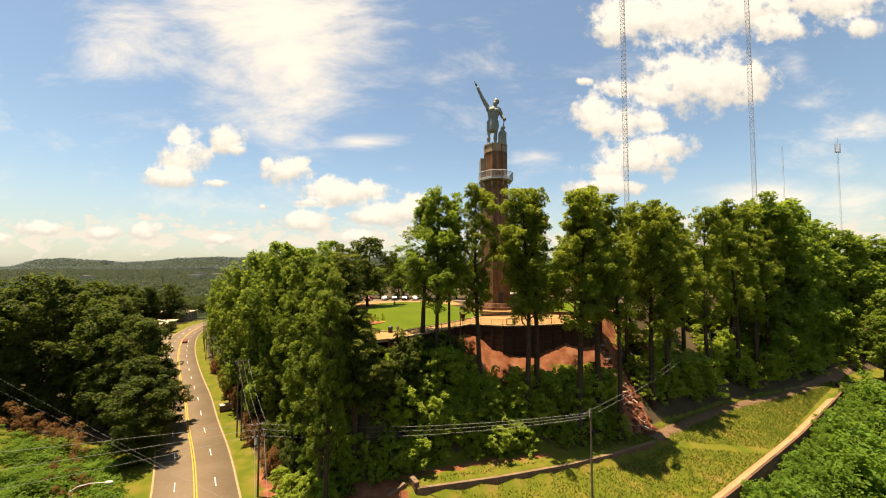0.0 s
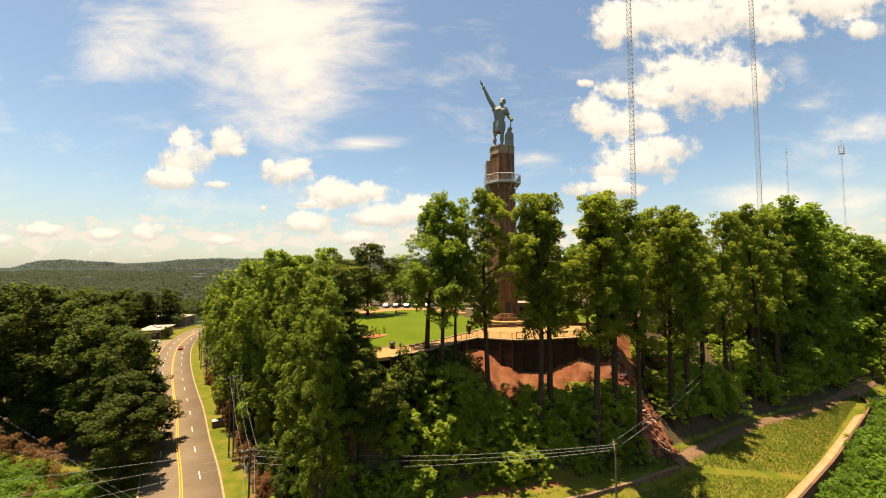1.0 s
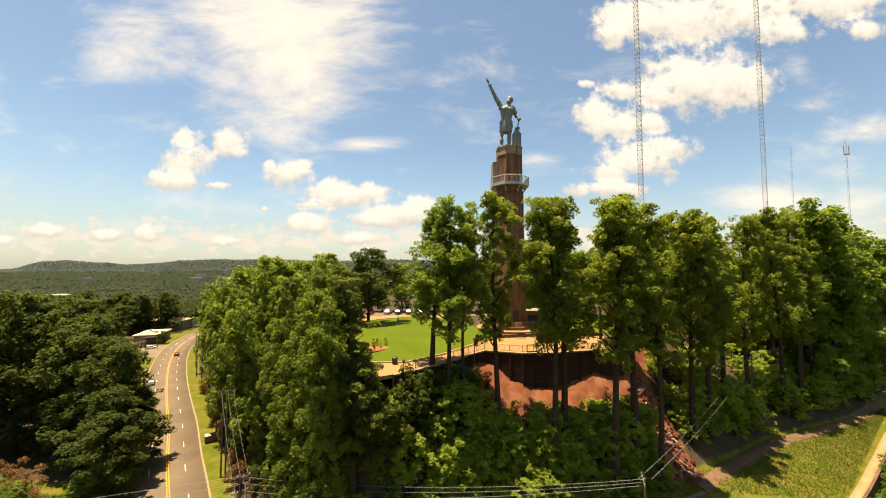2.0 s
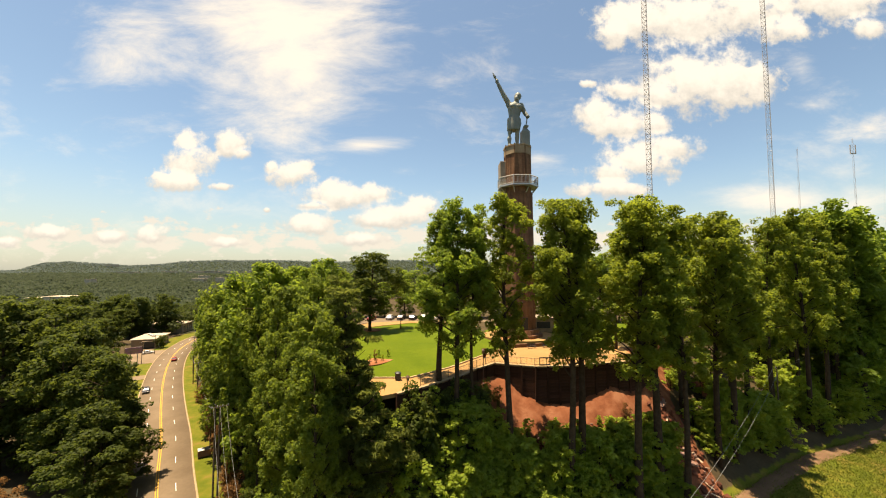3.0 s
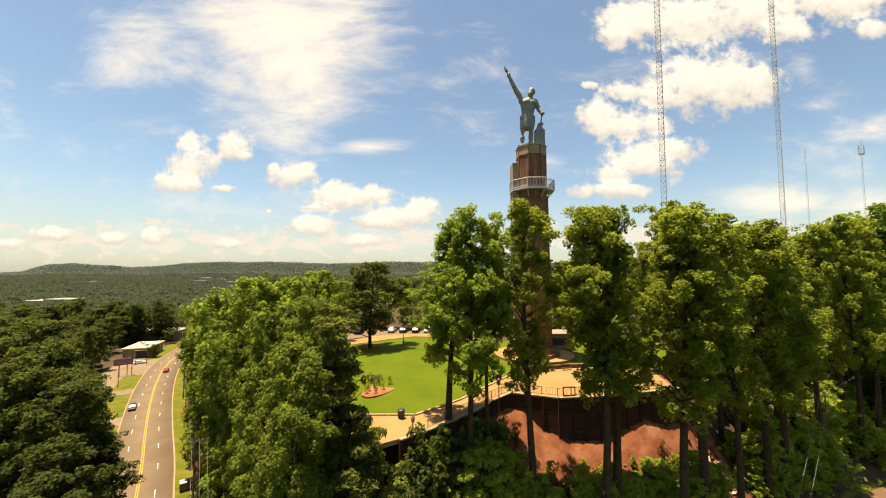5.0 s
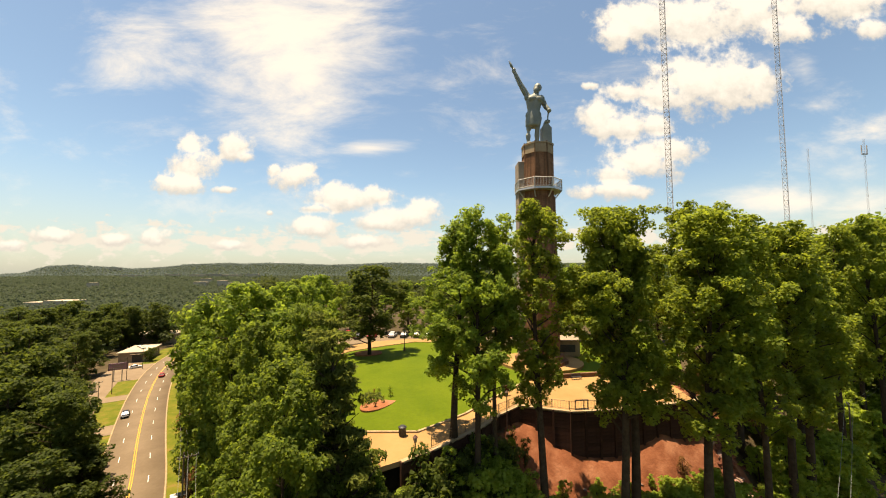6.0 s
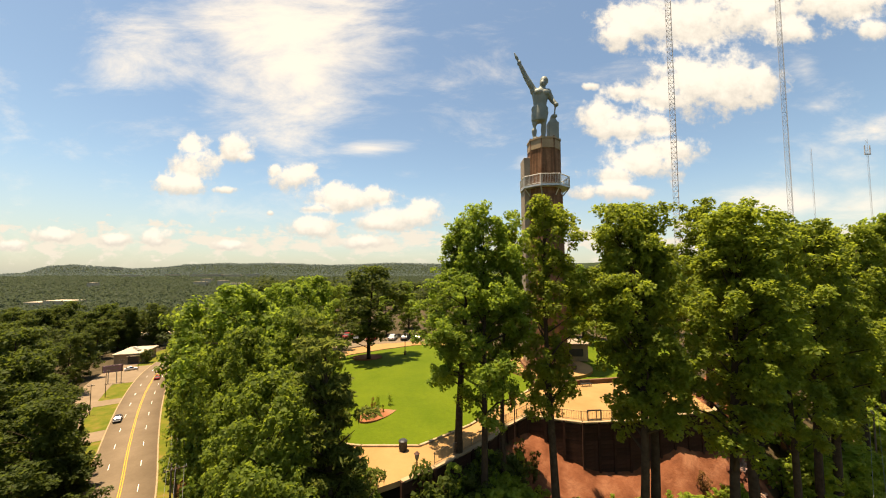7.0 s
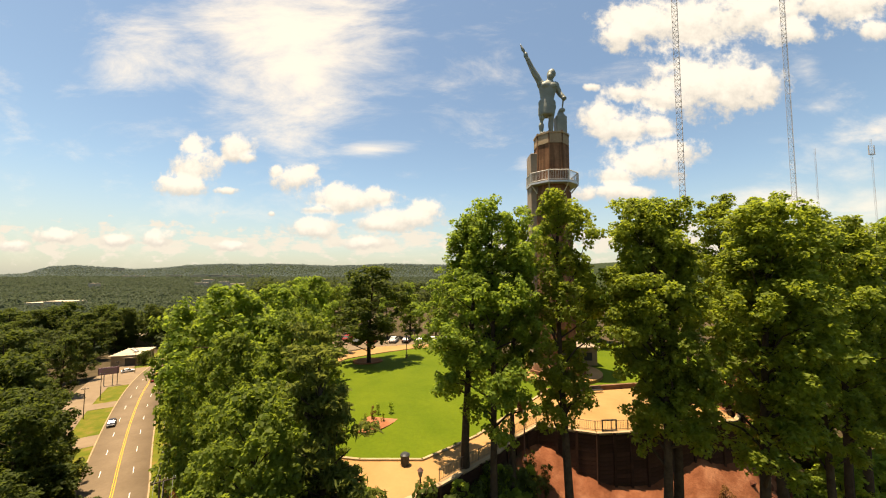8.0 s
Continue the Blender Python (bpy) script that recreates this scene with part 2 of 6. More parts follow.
def stone_material():
    """Coursed sandstone ashlar."""
    mt = material("tower_sandstone", [(0.15, 0.072, 0.038), (0.25, 0.135, 0.075)], 0.45, 0.92, 0.02, 8, fine=0.22)
    nt = mt.node_tree
    N, L = nt.nodes, nt.links
    bs = N["Principled BSDF"]
    src = bs.inputs["Base Color"].links[0].from_socket
    tc = N.new("ShaderNodeTexCoord")
    mp = N.new("ShaderNodeMapping")
    L.new(tc.outputs["UV"], mp.inputs[0])
    br = N.new("ShaderNodeTexBrick")
    br.inputs["Scale"].default_value = 1.0
    br.inputs["Brick Width"].default_value, br.inputs["Row Height"].default_value = 0.75, 0.42
    br.inputs["Mortar Size"].default_value, br.inputs["Bias"].default_value = 0.018, -0.1
    br.inputs["Color1"].default_value, br.inputs["Color2"].default_value, br.inputs["Mortar"].default_value = (0.90, 0.90, 0.90, 1), (1.08, 1.06, 1.04, 1), (0.80, 0.79, 0.78, 1)
    L.new(mp.outputs[0], br.inputs[0])
    mx = N.new("ShaderNodeVectorMath")
    mx.operation = "MULTIPLY"
    L.new(src, mx.inputs[0]), L.new(br.outputs[0], mx.inputs[1])
    # rain streaks down the stone
    sm = N.new("ShaderNodeMapping")
    sm.inputs["Scale"].default_value = (1.1, 1.1, 0.07)
    L.new(tc.outputs["Object"], sm.inputs[0])
    sn = N.new("ShaderNodeTexNoise")
    sn.inputs["Scale"].default_value, sn.inputs["Detail"].default_value = 1.6, 6
    L.new(sm.outputs[0], sn.inputs["Vector"])
    mr = N.new("ShaderNodeMapRange")
    mr.inputs[1].default_value, mr.inputs[2].default_value, mr.inputs[3].default_value, mr.inputs[4].default_value = 0.35, 0.65, 0.62, 1.15
    L.new(sn.outputs[0], mr.inputs[0])
    sc = N.new("ShaderNodeVectorMath")
    sc.operation = "SCALE"
    L.new(mx.outputs[0], sc.inputs[0]), L.new(mr.outputs[0], sc.inputs["Scale"])
    L.new(sc.outputs[0], bs.inputs["Base Color"])
    return mt


STONE = stone_material()
STONE_CAP = material("tower_cap_stone", [(0.24, 0.165, 0.095), (0.36, 0.27, 0.17)], 0.7, 0.9, 0.02, 8, fine=0.2)
SHAFT = material("lift_shaft_panel", [(0.21, 0.155, 0.10), (0.29, 0.22, 0.15)], 0.5, 0.8, fine=0.1)


# ---- mesh helpers ----
def mesh_of(name, bm, smooth=False):
    me = bpy.data.meshes.new(name)
    bm.to_mesh(me)
    bm.free()
    if smooth:
        me.polygons.foreach_set("use_smooth", [True] * len(me.polygons))
    return me


def part(name, bm, mat=None, parent=None, label="", smooth=False, at=None):
    me = bm if isinstance(bm, bpy.types.Mesh) else mesh_of(name, bm, smooth)
    if mat and not me.materials:
        me.materials.append(mat)
    ob = new(name, me)
    if at is not None:
        ob.matrix_basis = at
    if parent:
        ob.parent = parent
    if label:
        tagged(ob, label)
    return ob


def thing(name, label, category, at=None, group="", kind=""):
    ob = new(name)
    ob.empty_display_size = 0.3
    if at is not None:
        ob.matrix_basis = at
    return tagged(ob, label, category, group, kind)


def box(bm, cx, cy, cz, sx, sy, sz, rz=0.0, bevel=0.0):
    r = bmesh.ops.create_cube(bm, size=1.0, matrix=Matrix.LocRotScale((cx, cy, cz), Euler((0, 0, rz)), (sx, sy, sz)))
    if bevel:
        es = list({e for v in r["verts"] for e in v.link_edges})
        bmesh.ops.bevel(bm, geom=es, offset=bevel, segments=1, affect="EDGES")
    return bm


def tube(bm, pts, radii, sides=6, cap=True):
    """A tapered tube along points."""
    pts = [Vector(p) for p in pts]
    if isinstance(radii, (int, float)):
        radii = [radii] * len(pts)
    rings = []
    for i, p in enumerate(pts):
        d = (pts[min(i + 1, len(pts) - 1)] - pts[max(i - 1, 0)]).normalized()
        a = d.orthogonal().normalized() if abs(d.z) < 0.99 else Vector((1, 0, 0))
        if abs(d.z) < 0.99:
            a = d.cross(Vector((0, 0, 1))).normalized()
        b = d.cross(a)
        rings.append([bm.verts.new(p + radii[i] * (math.cos(2 * math.pi * k / sides) * a + math.sin(2 * math.pi * k / sides) * b)) for k in range(sides)])
    for r0, r1 in zip(rings, rings[1:]):
        for k in range(sides):
            bm.faces.new((r0[k], r0[(k + 1) % sides], r1[(k + 1) % sides], r1[k]))
    if cap:
        bm.faces.new(rings[0][::-1]), bm.faces.new(rings[-1])
    return bm


def fix(bm):
    bmesh.ops.recalc_face_normals(bm, faces=bm.faces)
    return bm


def quads_mesh(name, verts, faces, mat):
    me = bpy.data.meshes.new(name)
    verts, faces = np.asarray(verts, dtype=np.float32), np.asarray(faces, dtype=np.int32)
    n = faces.shape[1]
    me.vertices.add(len(verts)), me.loops.add(faces.size), me.polygons.add(len(faces))
    me.vertices.foreach_set("co", verts.ravel())
    me.loops.foreach_set("vertex_index", faces.ravel())
    me.polygons.foreach_set("loop_start", np.arange(0, faces.size, n, dtype=np.int32))
    me.update(calc_edges=True)
    me.materials.append(mat)
    return me


def ease(t):
    t = np.clip(t, 0, 1)
    return t * t * (3 - 2 * t)


# ---- the lie of the land ----
ROAD_Y = [-400, 20, 57, 68, 82, 94, 110, 130, 149, 166, 178, 192, 215, 260, 340, 460]
ROAD_X = [290, -11.5, -38.5, -46.2, -57.8, -66.4, -79.6, -95.4, -109.6, -121.2, -128.6, -136, -145, -152, -150, -140]
FOOT_X, FOOT_Y = [-60, -20, -7, 7, 25, 37, 64, 100, 140, 400], [30, 50, 55.5, 60, 63.5, 68, 82, 95, 112, 230]      # foot of the wooded bank
RIM_X, RIM_Y = [-60, -16, -9, -6, -0.3, 2.4, 5.6, 12, 18, 32, 45, 62, 100, 150, 400], [20, 53, 58.6, 61, 66.4, 70.2, 73.4, 71.4, 72.0, 76, 92, 106, 124, 146, 260]     # rim of the terrace
RIDGE_U = [-1.6, -1.28, -1.21, -1.17, -1.135, -1.07, -1.0, -0.89, -0.795, -0.745, -0.63, -0.5, -0.375, -0.25, -0.15, 0.1, 1.2]
RIDGE_Z = [-4, 2, 16, 62, 94, 105, 84, 60, 82, 99, 116, 116, 99, 104, 115, 105, 95]      # crest of the far ridge by bearing
WALL_X, WALL_Y = [-60, -13, -9.5, -3.6, 8, 19, 28, 37.2, 41], [30, 47, 48.2, 51.0, 53.8, 57.0, 60.2, 63.8, 65.3]
WALK_X, WALK_Y = [-60, 10, 37, 63, 99, 108], [0, 34, 49.2, 65.7, 90.6, 99]


def road_x(y):
    k = np.ones(9) / 9
    fine = np.linspace(-400, 460, 431)
    base = np.interp(fine, ROAD_Y, ROAD_X)
    base[8:-8] = np.convolve(base, k, "same")[8:-8]
    return np.interp(y, fine, base)


def waves(x, y, s):
    return np.sin(x / s + 1.3 * np.sin(y / s * 0.7)) * np.cos(y / s * 1.1 + 0.8 * np.sin(x / s * 0.6 + 2))


def land(x, y):
    x, y = np.asarray(x, dtype=float), np.asarray(y, dtype=float)
    s = (x - road_x(y)) * 0.77
    rim, foot = np.interp(x, RIM_X, RIM_Y), np.interp(x, FOOT_X, FOOT_Y)
    top = 24.0
    under = np.interp(x, [-60, -9, 0, 5, 7.5, 10, 13, 18, 21, 25, 29, 45, 62, 120], [23.5, 23.5, 22.8, 22.5, 21.6, 19.6, 18.4, 18.2, 19.2, 20.5, 19.5, 20, 20, 18])
    g = (y - foot) / np.maximum(rim - foot, 3)
    bank = 5 + (under - 5) * np.clip(g, 0, 1) ** 0.9
    bank = np.where(g > 1, under + (top - under) * np.clip((y - rim - 1.0) / 1.2, 0, 1), bank)
    walkline = np.interp(x, WALK_X, WALK_Y)
    below = 5 - 1.6 * ease((foot - 3 - y) / 14) - 7 * ease((walkline - 1.2 - y) / 14)
    wall = np.interp(x, WALL_X, WALL_Y)
    below = below - 1.15 * np.clip((wall - y) / 0.7, 0, 1) * ease((39 - x) / 4) * ease((x + 16) / 6)
    front = np.where(y > foot, bank, below)
    side = 24 * ease((s - 9.5) / 18.5)
    hill = np.where(s > 5.5, np.minimum(front, side + 0.0), 0)
    hill = np.where((y < foot) & (s > 5.5), np.minimum(below, 5 * ease((s - 6.5) / 12)), hill)
    hill = hill - 10 * ease((y - 175) / 200) * ease(s / 40)
    left = 7 * ease((-s - 11) / 26) * ease((92 - y) / 34)
    z = np.where(s > 0, hill, left)
    r = np.hypot(x, y - 30)
    z = z * (1 - ease((r - 260) / 250))
    far = -42 * ease((r - 230) / 500) + 30 * ease((r - 900) / 2600)
    u = x / np.maximum(y, 400)
    crest = np.interp(u, RIDGE_U, RIDGE_Z)
    ridge = (crest + 12 + 4 * waves(x, 0, 150)) * np.exp(-((y - 3720 - 0.03 * x) / np.where(y < 3720, 330, 900)) ** 2) * ease((y - 2500) / 500)
    rim_far = 60 * ease((r - 3600) / 700) * np.where(y > 0, ease((u - 0.1) / 0.5), 1)
    rolls = 3.5 * waves(x, y, 60) * ease((r - 300) / 300)
    return z + np.where(y > 0, far + np.maximum(ridge, 0) + rim_far + rolls, far + rim_far + rolls)


def ground_z(x, y):
    return float(land(x, y))


def spaced(lo, hi, step, out_lo, out_hi, grow=1.22):
    mid = list(np.arange(lo, hi + 1e-6, step))
    a, d = [], step
    v = lo
    while v > out_lo:
        d *= grow
        v -= min(d, 120)
        a.append(v)
    b, d, v = [], step, hi
    while v < out_hi:
        d *= grow
        v += min(d, 120)
        b.append(v)
    return np.array(a[::-1] + mid + b)


def grid_mesh(name, xs, ys, zfun, mat):
    gx, gy = np.meshgrid(xs, ys)
    gz = zfun(gx, gy)
    nx, ny = len(xs), len(ys)
    idx = np.arange(nx * ny).reshape(ny, nx)
    f = np.stack([idx[:-1, :-1], idx[:-1, 1:], idx[1:, 1:], idx[1:, :-1]], -1).reshape(-1, 4)
    me = quads_mesh(name, np.stack([gx, gy, gz], -1).reshape(-1, 3), f, mat)
    me.polygons.foreach_set("use_smooth", [True] * len(me.polygons))
    return me

# ---- ground ----
def cover_material():
    mt = material("ground_cover", [(0.044, 0.033, 0.017), (0.074, 0.054, 0.028)], 0.25, 0.95, 0.08, 3, fine=0.25)
    nt = mt.node_tree
    N, L = nt.nodes, nt.links
    bs = N["Principled BSDF"]
    col = bs.inputs["Base Color"].links[0].from_socket
    tc = N.new("ShaderNodeTexCoord")
    at = N.new("ShaderNodeVertexColor")
    at.layer_name = "cover"
    sp = N.new("ShaderNodeSeparateColor")
    L.new(at.outputs[0], sp.inputs[0])

    def noise_at(scale, detail=5):
        n = N.new("ShaderNodeTexNoise")
        n.inputs["Scale"].default_value, n.inputs["Detail"].default_value = scale, detail
        L.new(tc.outputs["Object"], n.inputs["Vector"])
        return n.outputs[0]

    def ramp(v, stops):
        r = N.new("ShaderNodeValToRGB")
        while len(r.color_ramp.elements) < len(stops):
            r.color_ramp.elements.new(0.5)
        for e, (p, c) in zip(r.color_ramp.elements, stops):
            e.position, e.color = p, (*c, 1)
        L.new(v, r.inputs[0])
        return r.outputs[0]

    clay = ramp(noise_at(0.5, 8), [(0.30, (0.120, 0.040, 0.018)), (0.5, (0.185, 0.066, 0.031)), (0.70, (0.27, 0.115, 0.060))])
    grass = ramp(noise_at(0.33, 12), [(0.25, (0.058, 0.078, 0.006)), (0.46, (0.086, 0.098, 0.009)), (0.58, (0.118, 0.108, 0.014)), (0.74, (0.16, 0.108, 0.030))])
    # woodland floor: the shade in gaps between crowns is put into these dark greens
    foliage_shade = ramp(noise_at(0.035, 10), [(0.30, (0.014, 0.022, 0.009)), (0.5, (0.022, 0.032, 0.012)), (0.66, (0.034, 0.045, 0.018)), (0.80, (0.07, 0.065, 0.04))])
    edge = noise_at(0.6, 5)
    for k, c in ((1, grass), (0, clay), (2, foliage_shade)):
        add = N.new("ShaderNodeMath")
        add.operation = "MULTIPLY_ADD"
        L.new(edge, add.inputs[0])
        add.inputs[1].default_value, add.inputs[2].default_value = 0.8, -0.4
        su = N.new("ShaderNodeMath")
        su.operation = "ADD"
        L.new(add.outputs[0], su.inputs[0]), L.new(sp.outputs[k], su.inputs[1])
        mr = N.new("ShaderNodeMapRange")
        mr.inputs[1].default_value, mr.inputs[2].default_value = 0.42, 0.58
        L.new(su.outputs[0], mr.inputs[0])
        mx = N.new("ShaderNodeMix")
        mx.data_type = "RGBA"
        L.new(mr.outputs[0], mx.inputs[0]), L.new(col, mx.inputs[6]), L.new(c, mx.inputs[7])
        col = mx.outputs[2]
    L.new(col, bs.inputs["Base Color"])
    return mt


def soft(d, w):
    return np.clip(0.5 - d / w, 0, 1)


def build_ground():
    xs, ys = spaced(-170, 140, 1.3, -6300, 6300), spaced(22, 225, 1.3, -4400, 4950)
    me = grid_mesh("ground", xs, ys, land, cover_material())
    co = np.empty(len(me.vertices) * 3, dtype=np.float32)
    me.vertices.foreach_get("co", co)
    x, y, z = co.reshape(-1, 3).T
    s = (x - road_x(y)) * 0.77
    rim, foot = np.interp(x, RIM_X, RIM_Y), np.interp(x, FOOT_X, FOOT_Y)
    r = np.hypot(x, y - 30)
    # clay heap below the terrace wall, clay run down the bank, bare patches
    clay = np.maximum(soft(np.abs(y - (rim - 3.5)) - 4.0, 2.5) * soft(np.abs(x - 19) - 17, 6), soft(np.abs(y - rim) - 4.0, 2.5) * soft(np.abs(x - 38) - 11, 6))
    run = soft(np.abs(x - (36.3 - 0.2 * (y - 72))) - 3.6, 2.0) * soft(np.abs(y - 76.5) - 9, 4)
    scar = np.maximum(soft(np.hypot((x - 62.5) / 3.2, (y - 90) / 2.2) - 1, 0.6), soft(np.hypot((x - 52.5) / 3.4, (y - 88) / 3.0) - 1, 0.6))
    verge = np.maximum(soft(np.abs(s - 9.6) - 0.9, 1.6) * soft(y - 80, 20) * 0.5, soft(np.abs(s - 9.4) - 1.5, 1.8) * soft(y - 66, 8) * 0.8)
    bare = soft(np.abs(y - foot + 2.0) - 1.2, 2) * soft(np.abs(x - 6) - 15, 8) * 0.64
    bankl = soft(np.hypot((x + 60) / 9, (y - 60) / 6) - 1, 1) * 0.5
    redbank = soft(np.hypot((x + 10) / 5.5, (y - 49.8) / 3) - 1, 0.6)
    clay = np.maximum.reduce([clay, run, scar, verge, bare, bankl, redbank])
    # rough grass: bench and slope before the bank, road verges, left bank
    slope = soft(y - foot - 0.5, 2) * soft(6 - s, 3) * soft(r - 210, 40)
    vr = soft(np.abs(s - 7.2) - 2.0, 1.4)
    vl = soft(np.abs(s + 8.5) - 4, 2) * soft(r - 300, 60)
    lb = soft(np.abs(s + 22) - 16, 4) * soft(y - 74, 4) * soft(20 - y, 10)
    grass = np.maximum.reduce([slope, vr, vl, lb])
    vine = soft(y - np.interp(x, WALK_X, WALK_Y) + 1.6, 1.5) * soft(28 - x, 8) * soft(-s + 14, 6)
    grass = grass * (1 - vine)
    # where the floor takes the painted foliage shade: far woods and vine slope
    foliage_shade = np.maximum(np.clip((r - 240) / 60, 0, 1), vine)
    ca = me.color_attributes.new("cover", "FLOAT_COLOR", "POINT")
    ca.data.foreach_set("color", np.stack([clay, grass, foliage_shade, np.ones_like(x)], -1).astype(np.float32).ravel())
    ob = new("ground", me)
    tagged(ob, "wooded hillside ground with rough grass and red clay", "ground", kind="structure")


build_ground()


def strip(name, ys, lo, hi, zoff, mat, depth=0.12, along=None):
    """A strip that follows the road between two offsets across it."""
    along = along or road_x
    ys = np.asarray(ys, dtype=float)
    cx = along(ys)
    dx = np.gradient(cx, ys)
    nrm = np.stack([np.ones_like(dx), -dx], -1) / np.sqrt(1 + dx * dx)[:, None]
    v, f = [], []
    zt = np.array([max(0.0, ground_z(c, q)) for c, q in zip(cx, ys)]) * 0 + np.where(ys > 225, land(cx, ys), 0)
    for o, dz in ((lo, 0), (hi, 0), (hi, -depth), (lo, -depth)):
        v.append(np.stack([cx + nrm[:, 0] * o, ys + nrm[:, 1] * o, zt + zoff + dz], -1))
    n = len(ys)
    v = np.concatenate(v)
    for a, b in ((0, 1), (1, 2), (2, 3), (3, 0)):
        for i in range(n - 1):
            f.append((a * n + i, b * n + i, b * n + i + 1, a * n + i + 1))
    return quads_mesh(name, v, f, mat)


RY = np.concatenate([np.arange(-60, 235, 2.0), np.arange(236, 330, 5.0)])
HALF = 5.5
road = part("road", strip("road", RY, -HALF, HALF, 0.06, ASPHALT, 0.3))
tagged(road, "four lane asphalt road with a double yellow line", "road", kind="structure")
for side in (-1, 1):
    k = part("kerb", strip("kerb", RY, *sorted((side * HALF, side * (HALF + 0.32))), 0.17, KERB, 0.4))
    tagged(k, "pale concrete kerb along the road", "kerb", kind="structure")
for o in (-0.17, 0.17):
    part("yellow_line", strip("yellow_line", RY[RY < 232], o - 0.075, o + 0.075, 0.066, YELLOW, 0.01), None, road)


def dashes():
    """Lane dashes three metres long at every twelve metres of road."""
    fine = np.arange(-30, 232, 0.25)
    cx = road_x(fine)
    arc = np.concatenate([[0], np.cumsum(np.hypot(np.diff(fine), np.diff(cx)))])
    first = float(np.interp(67.6, fine, arc))
    for lane in (-2.75, 2.75):
        k = -9
        while True:
            a = first + k * 11.6 + (0 if lane > 0 else 2.0)
            k += 1
            if a < 2:
                continue
            if a + 3.2 > arc[-1]:
                break
            yy = np.interp(np.linspace(a, a + 3.0, 5), arc, fine)
            part("lane_dash", strip("lane_dash", yy, lane - 0.07, lane + 0.07, 0.066, WHITE, 0.01), None, road)


dashes()

# ---- trees ----
def leaves(rng, centres, radii, count, size, up=0.55, inner=0.0, squash=0.92, droop=0.0, thin=1.0):
    """Folded leaf sprays in loose flattened clusters: returns verts, faces (two triangles a spray)."""
    centres, radii = np.asarray(centres, float), np.asarray(radii, float)
    w = radii ** 2
    pick = rng.choice(len(radii), size=count, p=w / w.sum())
    d = rng.normal(size=(count, 3))
    d[:, 2] = d[:, 2] * 0.95 + 0.28
    d /= np.linalg.norm(d, axis=1)[:, None]
    k = np.maximum(inner, np.minimum(1.4, 0.30 + 0.66 * np.sqrt(rng.random(count)) + np.abs(rng.normal(size=count)) * 0.13))
    p = centres[pick] + d * (radii[pick] * k)[:, None] * np.array([1, 1, squash])
    n = len(p)
    nrm = d * 0.5 + rng.normal(size=(n, 3)) * 0.42 + np.array([0, 0, up])
    nrm /= np.linalg.norm(nrm, axis=1)[:, None]
    t = np.cross(nrm, rng.normal(size=(n, 3)))
    t /= np.linalg.norm(t, axis=1)[:, None] + 1e-9
    b = np.cross(nrm, t)
    sz = size * (0.55 + 0.8 * rng.random(n))[:, None]
    base, tip = p - t * sz * 0.55, p + t * sz * 0.55 - np.array([0, 0, droop]) * sz
    wd = thin * (0.34 + 0.16 * rng.random(n)[:, None])
    l = p + b * sz * wd + nrm * sz * 0.16 - t * sz * 0.1
    r = p - b * sz * wd + nrm * sz * 0.16 - t * sz * 0.1
    v = np.stack([base, r, tip, l], 1).reshape(-1, 3)
    i = np.arange(n) * 4
    f = np.concatenate([np.stack([i, i + 1, i + 2], -1), np.stack([i, i + 2, i + 3], -1)])
    return v, f


